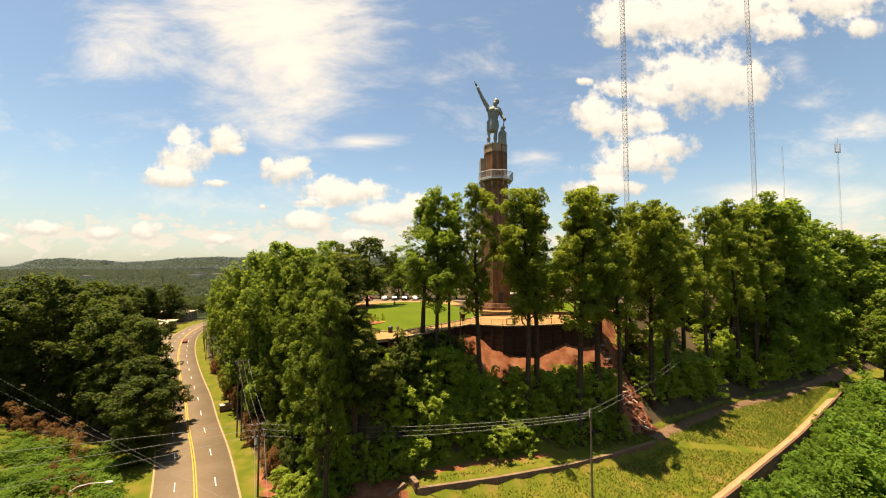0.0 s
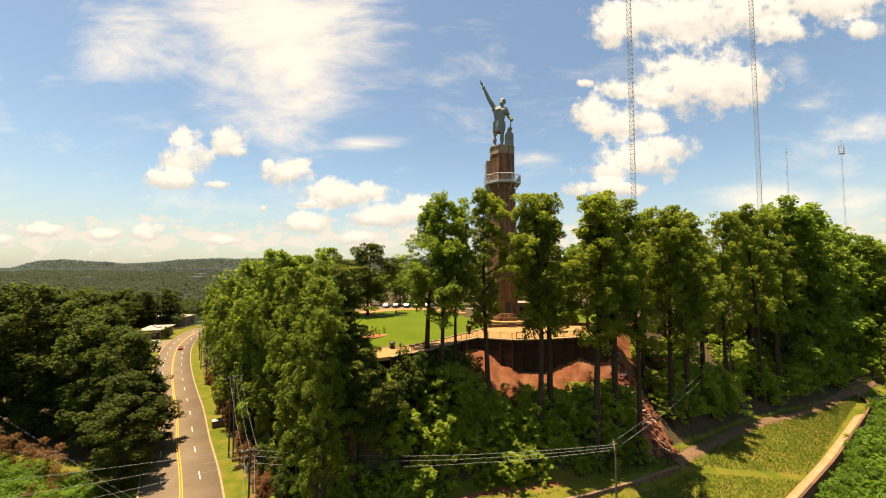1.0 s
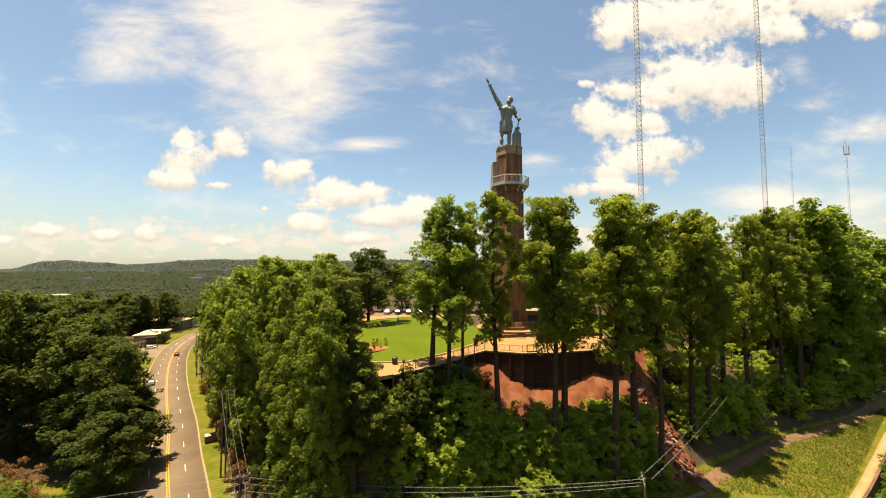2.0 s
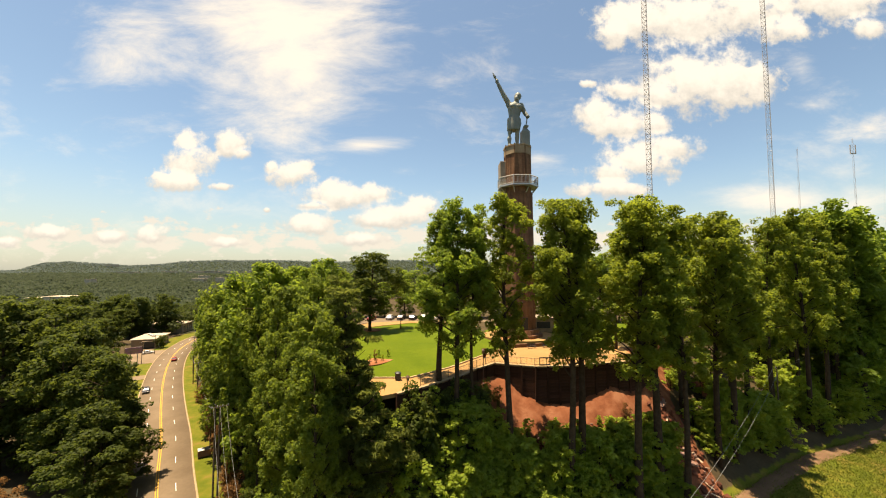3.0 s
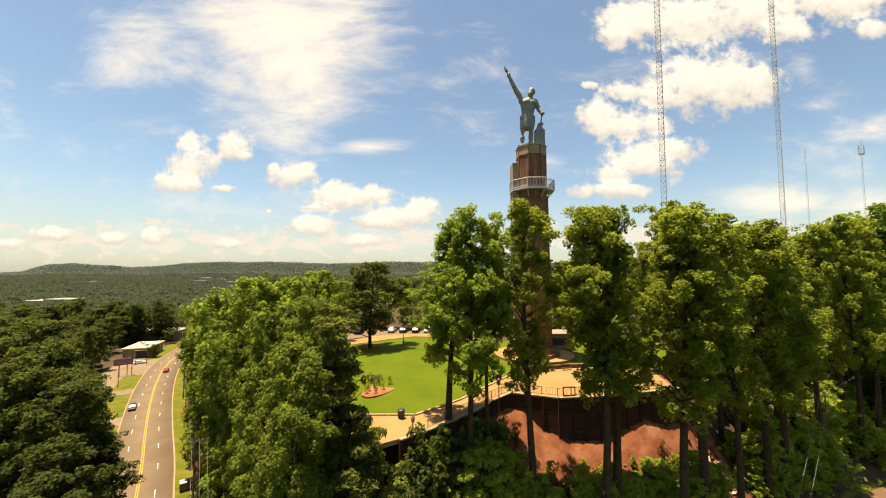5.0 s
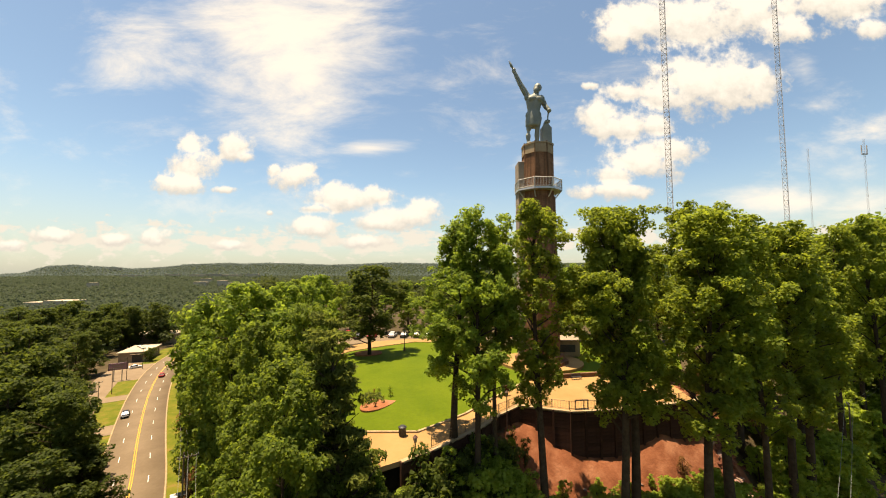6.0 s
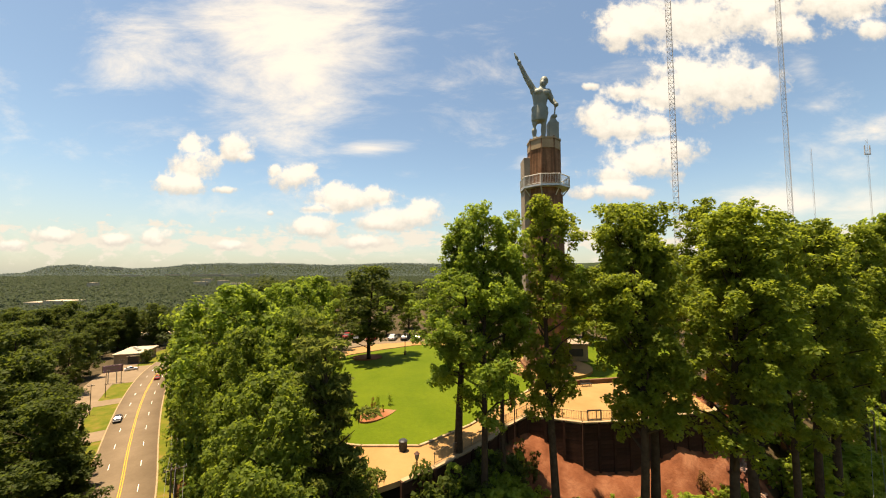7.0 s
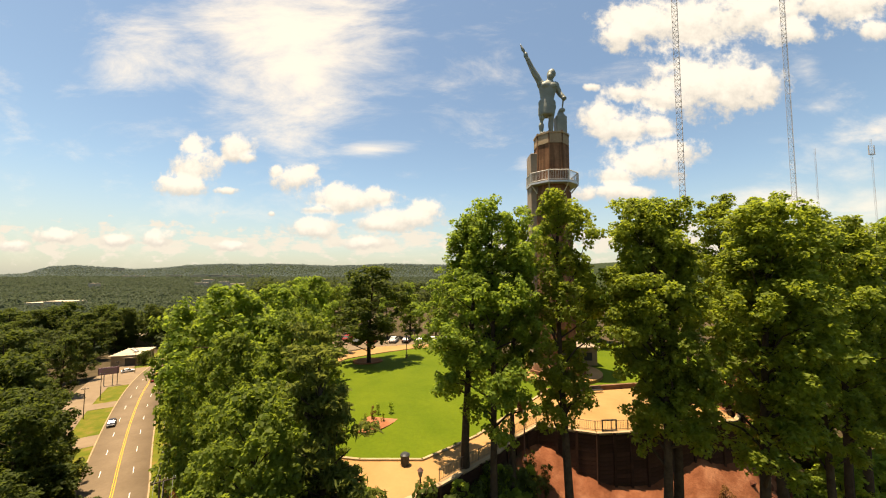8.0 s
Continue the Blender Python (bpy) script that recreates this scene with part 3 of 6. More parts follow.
def grow(rng, height, clear, spread, lobes, lobe_r, shape, sway=0.5, lift=0.05, low=0.75, bough=0.0, twigs=5):
    """Trunk and limbs as one mesh, and lobes (centres, radii) of the crown. shape(t) is the crown's half width from its foot to its top."""
    bm = bmesh.new()
    n = 9
    a0, a1 = rng.random(2) * 6.28
    pts, rad = [], []
    r0 = 0.0115 * height + 0.05
    for i in range(n):
        t = i / (n - 1)
        pts.append((sway * math.sin(a0 + 2.4 * t) * t, sway * math.cos(a1 + 2.1 * t) * t, -0.6 + (height * 0.93 + 0.6) * t))
        rad.append(r0 * (1.25 if i == 0 else 1.0) * (1 - 0.88 * t) + 0.02)
    tube(bm, pts, rad, 7)
    cs, rs = [], []
    line = np.linspace(0, 1, n)
    px, py, pz = ([q[j] for q in pts] for j in range(3))
    for i in range(lobes):
        t = ((i + rng.random()) / lobes) ** 0.9
        z = height * (clear + (0.985 - clear) * t)
        ang = i * 2.4 + rng.normal() * 0.6
        w = spread * shape(t) * (0.8 + 0.35 * math.sin(ang * 1.0 + a0) * math.cos(6 * t + a1)) * (0.75 + 0.5 * rng.random() if bough else 1.0)
        reach = max(0.0, w) * (0.55 + 0.5 * rng.random())
        k = min(1.0, z / (height * 0.93))
        rise = lift * (0.35 + 0.65 * t) + 0.05 * rng.random()
        k0 = max(0.05, k - rise)
        sx, sy, sz = (np.interp(k0, line, q) for q in (px, py, pz))
        bx, by = np.interp(k, line, px), np.interp(k, line, py)
        tip = Vector((bx + reach * math.cos(ang), by + reach * math.sin(ang), min(z, height - 0.4) - 0.22 * reach * max(0.0, 0.45 - t)))
        base = Vector((sx, sy, sz))
        mid = base.lerp(tip, 0.5) + Vector((rng.normal() * 0.25, rng.normal() * 0.25, 0.1 * reach))
        lr0 = (r0 * (1 - 0.88 * k0)) * 0.4 + 0.012
        if reach > 0.6:
            tube(bm, [base, mid, tip], [lr0, lr0 * 0.7, lr0 * 0.25], 4, False)
        if bough:
            # a loose head of twig clusters at the limb's end, and one half way along it
            for q in range(twigs):
                o = rng.normal(size=3)
                o *= bough * (0.35 + 0.65 * rng.random()) / np.linalg.norm(o)
                c = tip if q < twigs - 1 or reach < 1.5 else mid
                cs.append((c.x + o[0], c.y + o[1], min(height - 0.3, c.z + 0.8 * o[2]))), rs.append(lobe_r * (0.55 + 0.7 * rng.random()))
            continue
        # clusters along the limb, the largest near its end
        m = 1 + int(reach / (lobe_r * 1.1))
        for q in range(m):
            f = 1.0 - low * q / max(1, m)
            c = base.lerp(mid, 2 * f) if f < 0.5 else mid.lerp(tip, 2 * f - 1)
            lr = lobe_r * (0.55 + 0.6 * rng.random()) * (0.75 + 0.25 * shape(t))
            jit = lobe_r * 0.55
            cs.append((c.x + rng.normal() * jit, c.y + rng.normal() * jit, c.z + rng.normal() * jit * 1.3)), rs.append(lr)
    cs.append((px[-1], py[-1], height * 0.945)), rs.append(lobe_r * 0.8)
    return bm, cs, rs


TREES = {}


def make_tree(key, seed, label, height, clear, spread, lobes, lobe_r, shape, count, size, leaf, name="tree", category="tree", sway=0.5, lift=0.05, low=0.75, bough=0.0, twigs=5, **kw):
    rng = np.random.default_rng(seed)
    bm, cs, rs = grow(rng, height, clear, spread, lobes, lobe_r, shape, sway, lift, low, bough, twigs)
    v, f = leaves(rng, cs, rs, count, size, **kw)
    TREES[key] = (name, label, category, height, mesh_of("trunk", fix(bm), True), quads_mesh("crown", v, f, leaf))


def plant(key, x, y, height=None, turn=None, z=None, group="", wide=1.0, leaf=None):
    name, label, category, h, trunk, crown = TREES[key]
    z = ground_z(x, y) - 0.15 if z is None else z
    k = (height or h) / h
    turn = random.random() * 6.28 if turn is None else turn
    t = new(name)
    t.empty_display_size = 0.5
    t.matrix_basis = Matrix.LocRotScale((x, y, z), Euler((0, 0, turn)), (k * wide, k * wide, k))
    tagged(t, label, category, group)
    part("trunk", trunk, BARK, t)
    part("crown", crown, leaf, t)
    return t


column = lambda t: 0.62 + 0.38 * t / 0.3 if t < 0.3 else 1.0 - 0.52 * ((t - 0.3) / 0.7) ** 1.6
round_top = lambda t: 0.74 + 0.26 * t / 0.42 if t < 0.42 else math.sqrt(1 - ((t - 0.42) / 0.64) ** 2.4)
cone = lambda t: 1.02 - 0.88 * t
bushy = lambda t: (1 - 0.55 * t * t)

TULIP = "tall leafy tulip tree with a bare lower trunk"
FULL = "full green broadleaf tree on the wooded bank"
for i in range(4):
    make_tree(f"poplar{i}", 10 + i, TULIP, 30, 0.43 + 0.025 * (i % 3), 3.0 + 0.3 * (i % 2), 36, 0.44, column, 22000, 0.225, LEAF, "tulip_tree", sway=1.0, lift=0.07, bough=1.35, twigs=11)
make_tree("spread_tulip", 18, TULIP, 30, 0.40, 5.3, 48, 0.50, column, 27000, 0.25, LEAF_LIGHT, "tulip_tree", sway=1.3, lift=0.07, bough=1.5, twigs=11)
make_tree("poplar4", 15, TULIP, 30, 0.46, 3.6, 40, 0.46, column, 25000, 0.225, LEAF, "tulip_tree", sway=1.0, lift=0.07, bough=1.4, twigs=11)
for i in range(2):
    make_tree(f"tulip{i}", 20 + i, TULIP, 30, 0.34 + 0.05 * i, 3.4, 36, 0.54, column, 14000, 0.29, LEAF, "tulip_tree", sway=0.9, lift=0.07, bough=1.5, twigs=9)
for i in range(3):
    make_tree(f"bank{i}", 30 + i, FULL, 29, 0.14, 3.8, 46, 0.52, round_top, 18000, 0.30, LEAF_BANK, "broadleaf_tree", sway=0.8, bough=1.5, twigs=10)
for i in range(2):
    make_tree(f"near{i}", 45 + i, FULL, 31, 0.18, 4.0, 50, 0.48, round_top, 24000, 0.275, LEAF_BANK, "broadleaf_tree", sway=0.8, bough=1.45, twigs=10)
for i in range(2):
    make_tree(f"high{i}", 47 + i, FULL, 31, 0.34, 4.0, 48, 0.48, round_top, 23000, 0.26, LEAF_BANK, "broadleaf_tree", sway=0.8, bough=1.4, twigs=10)
for i in range(3):
    make_tree(f"broad{i}", 35 + i, FULL, 19, 0.12, 4.6, 36, 0.62, round_top, 9000, 0.38, LEAF_BANK if i else LEAF_LIGHT, "broadleaf_tree", bough=1.5, twigs=9)
make_tree("light", 40, "light green spreading broadleaf tree", 18, 0.14, 5.4, 46, 0.56, round_top, 16000, 0.31, LEAF_LIGHT, "broadleaf_tree", bough=1.4, twigs=9)
for i in range(2):
    make_tree(f"dark{i}", 50 + i, "dark green broadleaf tree beside the road", 20, 0.10, 5.0, 40, 0.66, round_top, 10000, 0.40, LEAF_DARK, "broadleaf_tree", bough=1.6, twigs=8)
for i in range(2):
    make_tree(f"wood{i}", 55 + i, "tall broadleaf tree in the woods", 24, 0.2, 4.6, 30, 0.72, column, 7000, 0.48, LEAF_LIGHT, "woodland_tree", bough=1.7, twigs=9)
make_tree("oak", 60, "dark green shade tree with a short trunk on the lawn", 19, 0.24, 4.8, 38, 0.62, round_top, 10500, 0.36, LEAF_DARK, "shade_tree", bough=1.4, twigs=8)
make_tree("pine", 70, "dark green pine tree with drooping branches", 24, 0.30, 4.2, 100, 0.62, cone, 24000, 0.38, NEEDLE, "pine_tree", squash=0.42, droop=0.3, up=0.1, thin=0.3)
for i in range(3):
    make_tree(f"shrub{i}", 80 + i, "leafy green undergrowth shrub on the bank", 6.5, 0.10, 3.0, 14, 0.46, bushy, 1500, 0.40, LEAF_SHRUB, "shrub", "shrub", 0.2, bough=1.0, twigs=6, up=0.8, squash=0.7)
for i in range(2):
    make_tree(f"bush{i}", 84 + i, "tall leafy green bush on the bank", 10, 0.08, 3.4, 22, 0.50, round_top, 3600, 0.40, LEAF_SHRUB, "bush", "bush", 0.3, bough=1.2, twigs=7, up=0.8, squash=0.7)
make_tree("light_bush", 86, "tall light green leafy bush on the bank", 10, 0.08, 3.6, 24, 0.52, round_top, 4000, 0.41, LEAF_SHRUB, "bush", "bush", 0.3, bough=1.3, twigs=7, up=0.8, squash=0.7)
for i in range(2):
    make_tree(f"under{i}", 87 + i, "dark green undergrowth bush beside the road", 8, 0.08, 2.6, 20, 0.8, bushy, 1500, 0.42, LEAF_DARK, "bush", "bush", 0.3)
make_tree("vine", 90, "mound of bright green climbing vine", 5, 0.06, 4.2, 18, 1.2, bushy, 1150, 0.54, LEAF_VINE, "vine_mound", "vine", 0.1)
make_tree("ivy", 92, "low mound of fine green creeper", 2.4, 0.06, 2.6, 16, 0.7, bushy, 1500, 0.24, LEAF_VINE, "creeper_mound", "creeper", 0.1)
make_tree("dry", 95, "rust brown dead shrub on the bank", 4, 0.08, 2.0, 8, 0.8, bushy, 1500, 0.22, LEAF_DRY, "dead_shrub", "shrub", 0.2)


def top_tree(key, x, y, ztop, wide=1.0, group=""):
    """Plant a tree whose top reaches the height ztop."""
    z = ground_z(x, y)
    return plant(key, x, y, max(3.0, ztop - z + 0.4), wide=wide, group=group)


RIDGE = "tall trees along the terrace rim"
for k, x, y, zt, w in [("spread_tulip", -1.2, 62, 49.6, 0.95), ("spread_tulip", -3.6, 64, 48.0, 1.32), ("poplar2", 1.4, 65, 46.5, 0.85), ("poplar3", 6.7, 64.2, 50.6, 1.0), ("poplar4", 14.5, 63.4, 49.6, 1.0), ("poplar4", 16.6, 64.8, 50, 1.1),
                       ("poplar4", 23.8, 63, 48.8, 1.1), ("poplar1", 28.4, 66, 50, 1.15), ("tulip1", 33, 79, 53, 1.1), ("tulip1", 42.5, 73.5, 49, 1.0), ("tulip0", 47, 76, 49, 1.05), ("tulip1", 50, 80, 48.4, 1.1), ("tulip1", 56, 84, 48.6, 1.05), ("tulip0", 46, 88, 49, 1.0),
                       ("tulip0", 64, 87, 50.5, 0.9), ("tulip1", 72, 88, 52, 0.85), ("tulip0", 80, 92, 52, 0.85), ("tulip1", 87, 96, 50, 0.85), ("tulip0", 58, 100, 47, 1.1), ("tulip1", 79, 97, 46, 1.0), ("tulip0", 31, 84, 47, 0.9), ("tulip1", 41, 80, 49, 0.9), ("poplar2", 31.5, 65, 46, 0.9)]:
    top_tree(k, x, y, zt, w, RIDGE)
BANK = "broadleaf trees on the bank above the road"
for k, x, y, zt, w in [("high0", -15.0, 46.5, 32.5, 0.85), ("high1", -16.8, 50, 36.2, 0.85), ("near0", -22.6, 59, 37.4, 0.8), ("bank1", -27.2, 65, 36, 0.75), ("bank2", -22.5, 67.5, 38.6, 1.0), ("light", -12.4, 56.8, 25.6, 0.7), ("bank0", -7.4, 59, 21.5, 0.8), ("near1", -20.5, 57.8, 35, 0.65), ("near0", -15.6, 58, 29, 0.7), ("bank2", -32.5, 70.5, 33, 0.7),
                       ("light", -29, 86.5, 41.6, 1.0), ("light", -34, 78, 40.4, 0.9), ("broad1", -40, 83, 38.5, 0.8), ("broad2", -49, 91, 36.2, 0.8), ("broad2", -41, 81, 31, 0.6), ("broad1", -58, 102, 34, 0.75), ("broad2", -70, 118, 32, 0.75), ("broad1", -47, 99, 38.5, 1.0),
                       ("broad0", -37, 93, 40, 1.0), ("broad2", -79, 130, 30, 0.7), ("broad0", -90, 144, 29, 0.7), ("broad1", -60, 118, 37, 1.0), ("broad2", -34, 110, 40, 1.0), ("broad1", -46, 122, 40, 1.0), ("broad0", -20, 62, 31, 1.0), ("broad2", -70, 136, 33, 1.0), ("broad1", -100, 158, 27, 0.7), ("broad2", -107, 170, 25, 0.7), ("broad0", -30, 76, 36, 0.9), ("bank1", -17.6, 62.5, 34.5, 0.8), ("broad1", -24, 74, 37, 1.0), ("broad2", -19.5, 70, 31, 0.8)]:
    top_tree(k, x, y, zt, w, BANK)
make_tree("round_bush", 99, "round clipped dark green tree beside the building", 6, 0.2, 2.6, 26, 0.7, round_top, 3000, 0.3, LEAF_DARK, "round_tree", "tree", 0.1)
plant("round_bush", -146.5, 193, 6.2)
top_tree("pine", -12.9, 53.2, 39.0, 1.2)
plant("oak", -21.2, 100.5, 19.8, wide=1.5)
LEFTW = "dark trees beside the road"
for i, (x, y, zt) in enumerate([(-90, 83, 33.5), (-85, 88, 31.5), (-60.5, 73, 17.5), (-55.5, 66, 14.5), (-84, 84, 28), (-74, 80, 27), (-72.5, 85, 24), (-96, 100, 30), (-110, 114, 27), (-101, 90, 32), (-121, 124, 25), (-120, 100, 28),
                                (-128, 128, 23), (-138, 150, 20), (-152, 168, 18), (-140, 110, 25), (-80, 96, 20), (-65.5, 78, 24), (-112, 84, 35), (-125, 80, 32), (-150, 100, 28), (-157, 135, 22), (-174, 158, 20), (-190, 185, 18), (-96, 108, 19), (-118, 116, 20), (-62, 80, 15), (-178, 200, 18), (-186, 220, 16), (-96, 78, 30), (-104, 86, 30), (-69.5, 82, 22)]):
    top_tree(f"dark{i % 2}", x, y, zt, 1.0 if zt > 18 else 1.35, LEFTW)
for i in range(46):
    y = 118 + 130 * random.random()
    x = float(road_x(y)) - (36 + 95 * random.random() ** 1.3) / 0.77 * (1 if y < 225 else 0.6)
    top_tree(f"dark{i % 2}", x, y, 19.5 + 5.5 * random.random(), 1.25, LEFTW)
RIGHTW = "woods behind the terrace"
for i, (x, y, zt) in enumerate([(94, 97, 44), (97, 103, 54), (106, 108, 54), (116, 114, 53), (91, 101, 55), (127, 119, 50), (138, 121, 47), (150, 126, 46.5), (156, 122, 45), (24, 130, 44), (33, 127, 44), (41, 123, 44), (49, 118, 45), (84, 104, 50), (90, 112, 46), (112, 110, 43), (127, 122, 43), (142, 130, 42.5), (162, 142, 41.5), (107, 126, 46), (75, 110, 47), (85, 126, 47), (122, 144, 45), (147, 154, 44), (174, 164, 43), (60, 134, 45), (75, 149, 45), (100, 154, 45), (182, 139, 36), (152, 122, 32), (132, 108, 28), (120, 98, 22),
                                (30, 128, 43), (22, 119, 37), (29, 117, 38), (35.5, 114, 38), (44, 121, 44), (0, 146, 41), (16, 142, 42), (-18, 144, 39), (-36, 138, 38), (30, 146, 43), (48, 144, 44), (66, 120, 46), (200, 165, 38), (192, 190, 42), (140, 175, 44), (165, 185, 43)]):
    top_tree(f"wood{i % 2}", x, y, zt, 1.1, RIGHTW)
for i, (x, y, zt) in enumerate([(-46, 131, 37), (-38, 130, 36), (-30, 130, 36.5), (-23, 131, 35), (-16, 130, 36), (-9, 131, 37), (-2, 130, 37), (5, 129, 38), (12, 128, 38), (19, 125, 39), (26, 121, 40)]):
    top_tree(f"broad{i % 3}", x, y, zt, 1.3, RIGHTW)
SHRUBS = "undergrowth on the wooded bank"


def bush(key, x, y, h, group):
    """A bush that stays below the open view to the terrace and the clay heap."""
    h = min(h, float(np.interp(x, [-14, -9, -4, -1.5, 3, 5.5, 32, 36], [26, 22.5, 21, 23.5, 23.5, 17.6, 17.4, 40])) - 2.4 * random.random() ** 2 - ground_z(x, y))
    if h > 1.6 and abs(x - (36.3 - 0.2 * (y - 72))) > 4.4:
        plant(key, x, y, h, group=group)


for i in range(190):
    q = random.random()
    x = -9 + 118 * q ** 1.15
    foot, rim = np.interp(x, FOOT_X, FOOT_Y), np.interp(x, RIM_X, RIM_Y)
    y = foot + (3.2 if x < 34 else 1.6) + (rim - foot - (9.5 if 3 < x < 36 else 4)) * random.random()
    if abs(x - (36.3 - 0.2 * (y - 72))) < 3.0 or y < foot + 0.4 or (56 < x < 69 and y > 82):
        continue
    if x > 34 or i % 2:
        bush(f"shrub{i % 3}", x, y, 3.6 + 4.0 * random.random(), SHRUBS)
for i, (x, y, h) in enumerate([(-4, 60.5, 11), (1, 62, 9), (5.5, 63, 7), (10, 63.5, 7), (-8.5, 58.5, 11), (-1, 61, 9), (17.5, 66.5, 7), (24, 68, 7), (29, 69.5, 8), (48, 78, 10), (52, 79, 9), (72, 90, 9), (30.5, 70.5, 8), (43, 75, 9)]):
    bush(f"bush{i % 2}", x, y, h, SHRUBS)
for i in range(68):
    x = -12 + 47 * ((i // 4) + 0.9 * random.random()) / 17
    y = float(np.interp(x, FOOT_X, FOOT_Y)) + (0.7, 2.6, 4.6, 6.4)[i % 4] + 1.2 * random.random()
    if x < 33.5:
        bush(("bush0", "light_bush", "bush1")[i % 3], x, y, 4.2 + 4.6 * random.random(), SHRUBS)
for x, y, h in [(-22, 53, 6), (-19.5, 51.5, 6), (-17, 50.5, 6.5), (-15.5, 53, 7), (-13, 53, 6.5), (-20.5, 55.5, 7), (-17.5, 55, 7), (-11, 55.8, 6.5), (-14, 56, 7), (-24, 55, 6), (-18, 48, 5), (-21.5, 49.5, 5), (-16, 45, 4.6), (-13.6, 45.6, 4.2), (-18.6, 45.8, 4.4), (-15, 48.5, 5), (54, 79, 7), (57, 82, 7), (52, 81, 7), (56, 85, 7.5), (59, 84.5, 6)]:
    plant(f"bush{int(h) % 2}", x, y, h, group=SHRUBS)
for i in range(75):
    x = 8 + 92 * random.random()
    y = float(np.interp(x, FOOT_X, FOOT_Y)) + (2.0 if x < 34 else 2.2) + 4.5 * random.random()
    if abs(x - 36.3) < 2.6:
        continue
    bush(f"shrub{i % 3}", x, y, 3.5 + 4.5 * random.random(), SHRUBS)
for i in range(110):
    y = 56 + 104 * random.random() ** 1.2
    x = float(road_x(y)) + (11.2 + 4.5 * random.random()) / 0.77
    plant(f"under{i % 2}", x, y, 3.0 + 4.5 * random.random(), group="dark undergrowth beside the road")
for i in range(34):
    y = 60 + 70 * random.random()
    plant("dry", float(road_x(y)) + (9.4 + 1.4 * random.random()) / 0.77, y, 2.2 + 2.4 * random.random(), group="dead shrubs on the bank")
for i in range(110):
    x = 16 + 86 * random.random()
    y = float(np.interp(x, WALK_X, WALK_Y)) - 2.6 - 4 * random.random()
    if y < 15:
        continue
    plant("vine", x, y, 1.8 + 1.0 * random.random(), group="vine covered slope below the wall", wide=1.0)
for i in range(130):
    x = 20 + 109 * random.random()
    y = float(np.interp(x, WALK_X, WALK_Y)) - 7.2 - 22 * random.random()
    if y < 15:
        continue
    plant("vine", x, y, 3.2 + 3 * random.random(), group="vine covered slope below the wall", wide=1.05)
for i in range(46):
    x = 84 + 60 * random.random()
    y = float(np.interp(x, FOOT_X, FOOT_Y)) + 2.0 + 18 * random.random()
    plant(f"shrub{i % 3}", x, y, 4.5 + 5 * random.random(), group=SHRUBS)
for i in range(34):
    x = -9 + 42 * (i + random.random()) / 34
    y = float(np.interp(x, FOOT_X, FOOT_Y)) - 1.6 + 3.6 * random.random()
    h = 3.2 + 4.6 * random.random() * (1.0 if x < 20 else 0.7)
    plant(("bush0", "bush1", "light_bush")[i % 3], x, y, h, group=SHRUBS, wide=1.15)
for i in range(2, 13):
    q = (i + 0.5 * random.random()) / 12.5
    x, y = -10.6 + 14.2 * q + 1.3 + 1.2 * random.random(), 58.0 + 14.2 * q - 1.6 - 1.0 * random.random()
    top_tree(("under0", "bush0", "under1")[i % 3], x, y, 22.6 + 1.3 * random.random() - 1.8 * (q > 0.7), 0.8, SHRUBS)
for x, y, h in [(-11, 53.2, 5), (-8, 54, 5.5), (-5.4, 55.4, 5), (-13.6, 51, 5), (-9.6, 52.2, 3.6), (-16.2, 49.4, 4.6)]:
    plant("light_bush", x, y, h, group=SHRUBS)
for x, y, h in [(-7.2, 57.6, 7.0), (-5.0, 59.6, 6.0), (-2.6, 61.8, 5.5), (-0.4, 64.2, 5.0), (2.6, 66.4, 5.6), (0.9, 62.6, 7.0), (-9.2, 56.6, 6.2), (4.4, 65.2, 4.4)]:
    plant(f"under{int(h) % 2}", x, y, h, group=SHRUBS, wide=1.1)
for x, y, h in [(5, 65.5, 4.5), (9, 64, 4), (12.5, 65.5, 3.2), (19, 66, 4.5), (24, 68.5, 5), (28, 71, 4.5), (3, 67, 3.5), (31, 72.5, 5.5), (21.5, 68, 3.0)]:
    bush(f"shrub{int(x) % 3}", x, y, h, SHRUBS)
for x, y, h in [(7.5, 66, 2.2), (10.8, 66.8, 2.0), (16, 66.5, 2.4), (26.5, 71.5, 2.0)]:
    plant("dry", x, y, h, group="dead shrubs on the bank")
for i in range(70):
    x, y = -84 + 36 * random.random(), 46 + 22 * random.random()
    if (x - float(road_x(y))) * 0.77 > -10:
        continue
    plant("ivy", x, y, 1.3 + 1.0 * random.random(), group="creeper covered bank beside the road", wide=1.5)
for x, y, h in [(-66, 66, 3.2), (-62.5, 62, 2.6), (-70, 68, 4.5), (-57, 58, 2.6), (-75, 70, 4), (-60, 59.5, 2.4), (-64, 60, 2.5), (-58, 55, 2.2), (-79, 70, 4.5), (-84, 71, 5), (-61, 56, 2.2)]:
    plant("dry", x, y, h, group="dead shrubs on the bank")


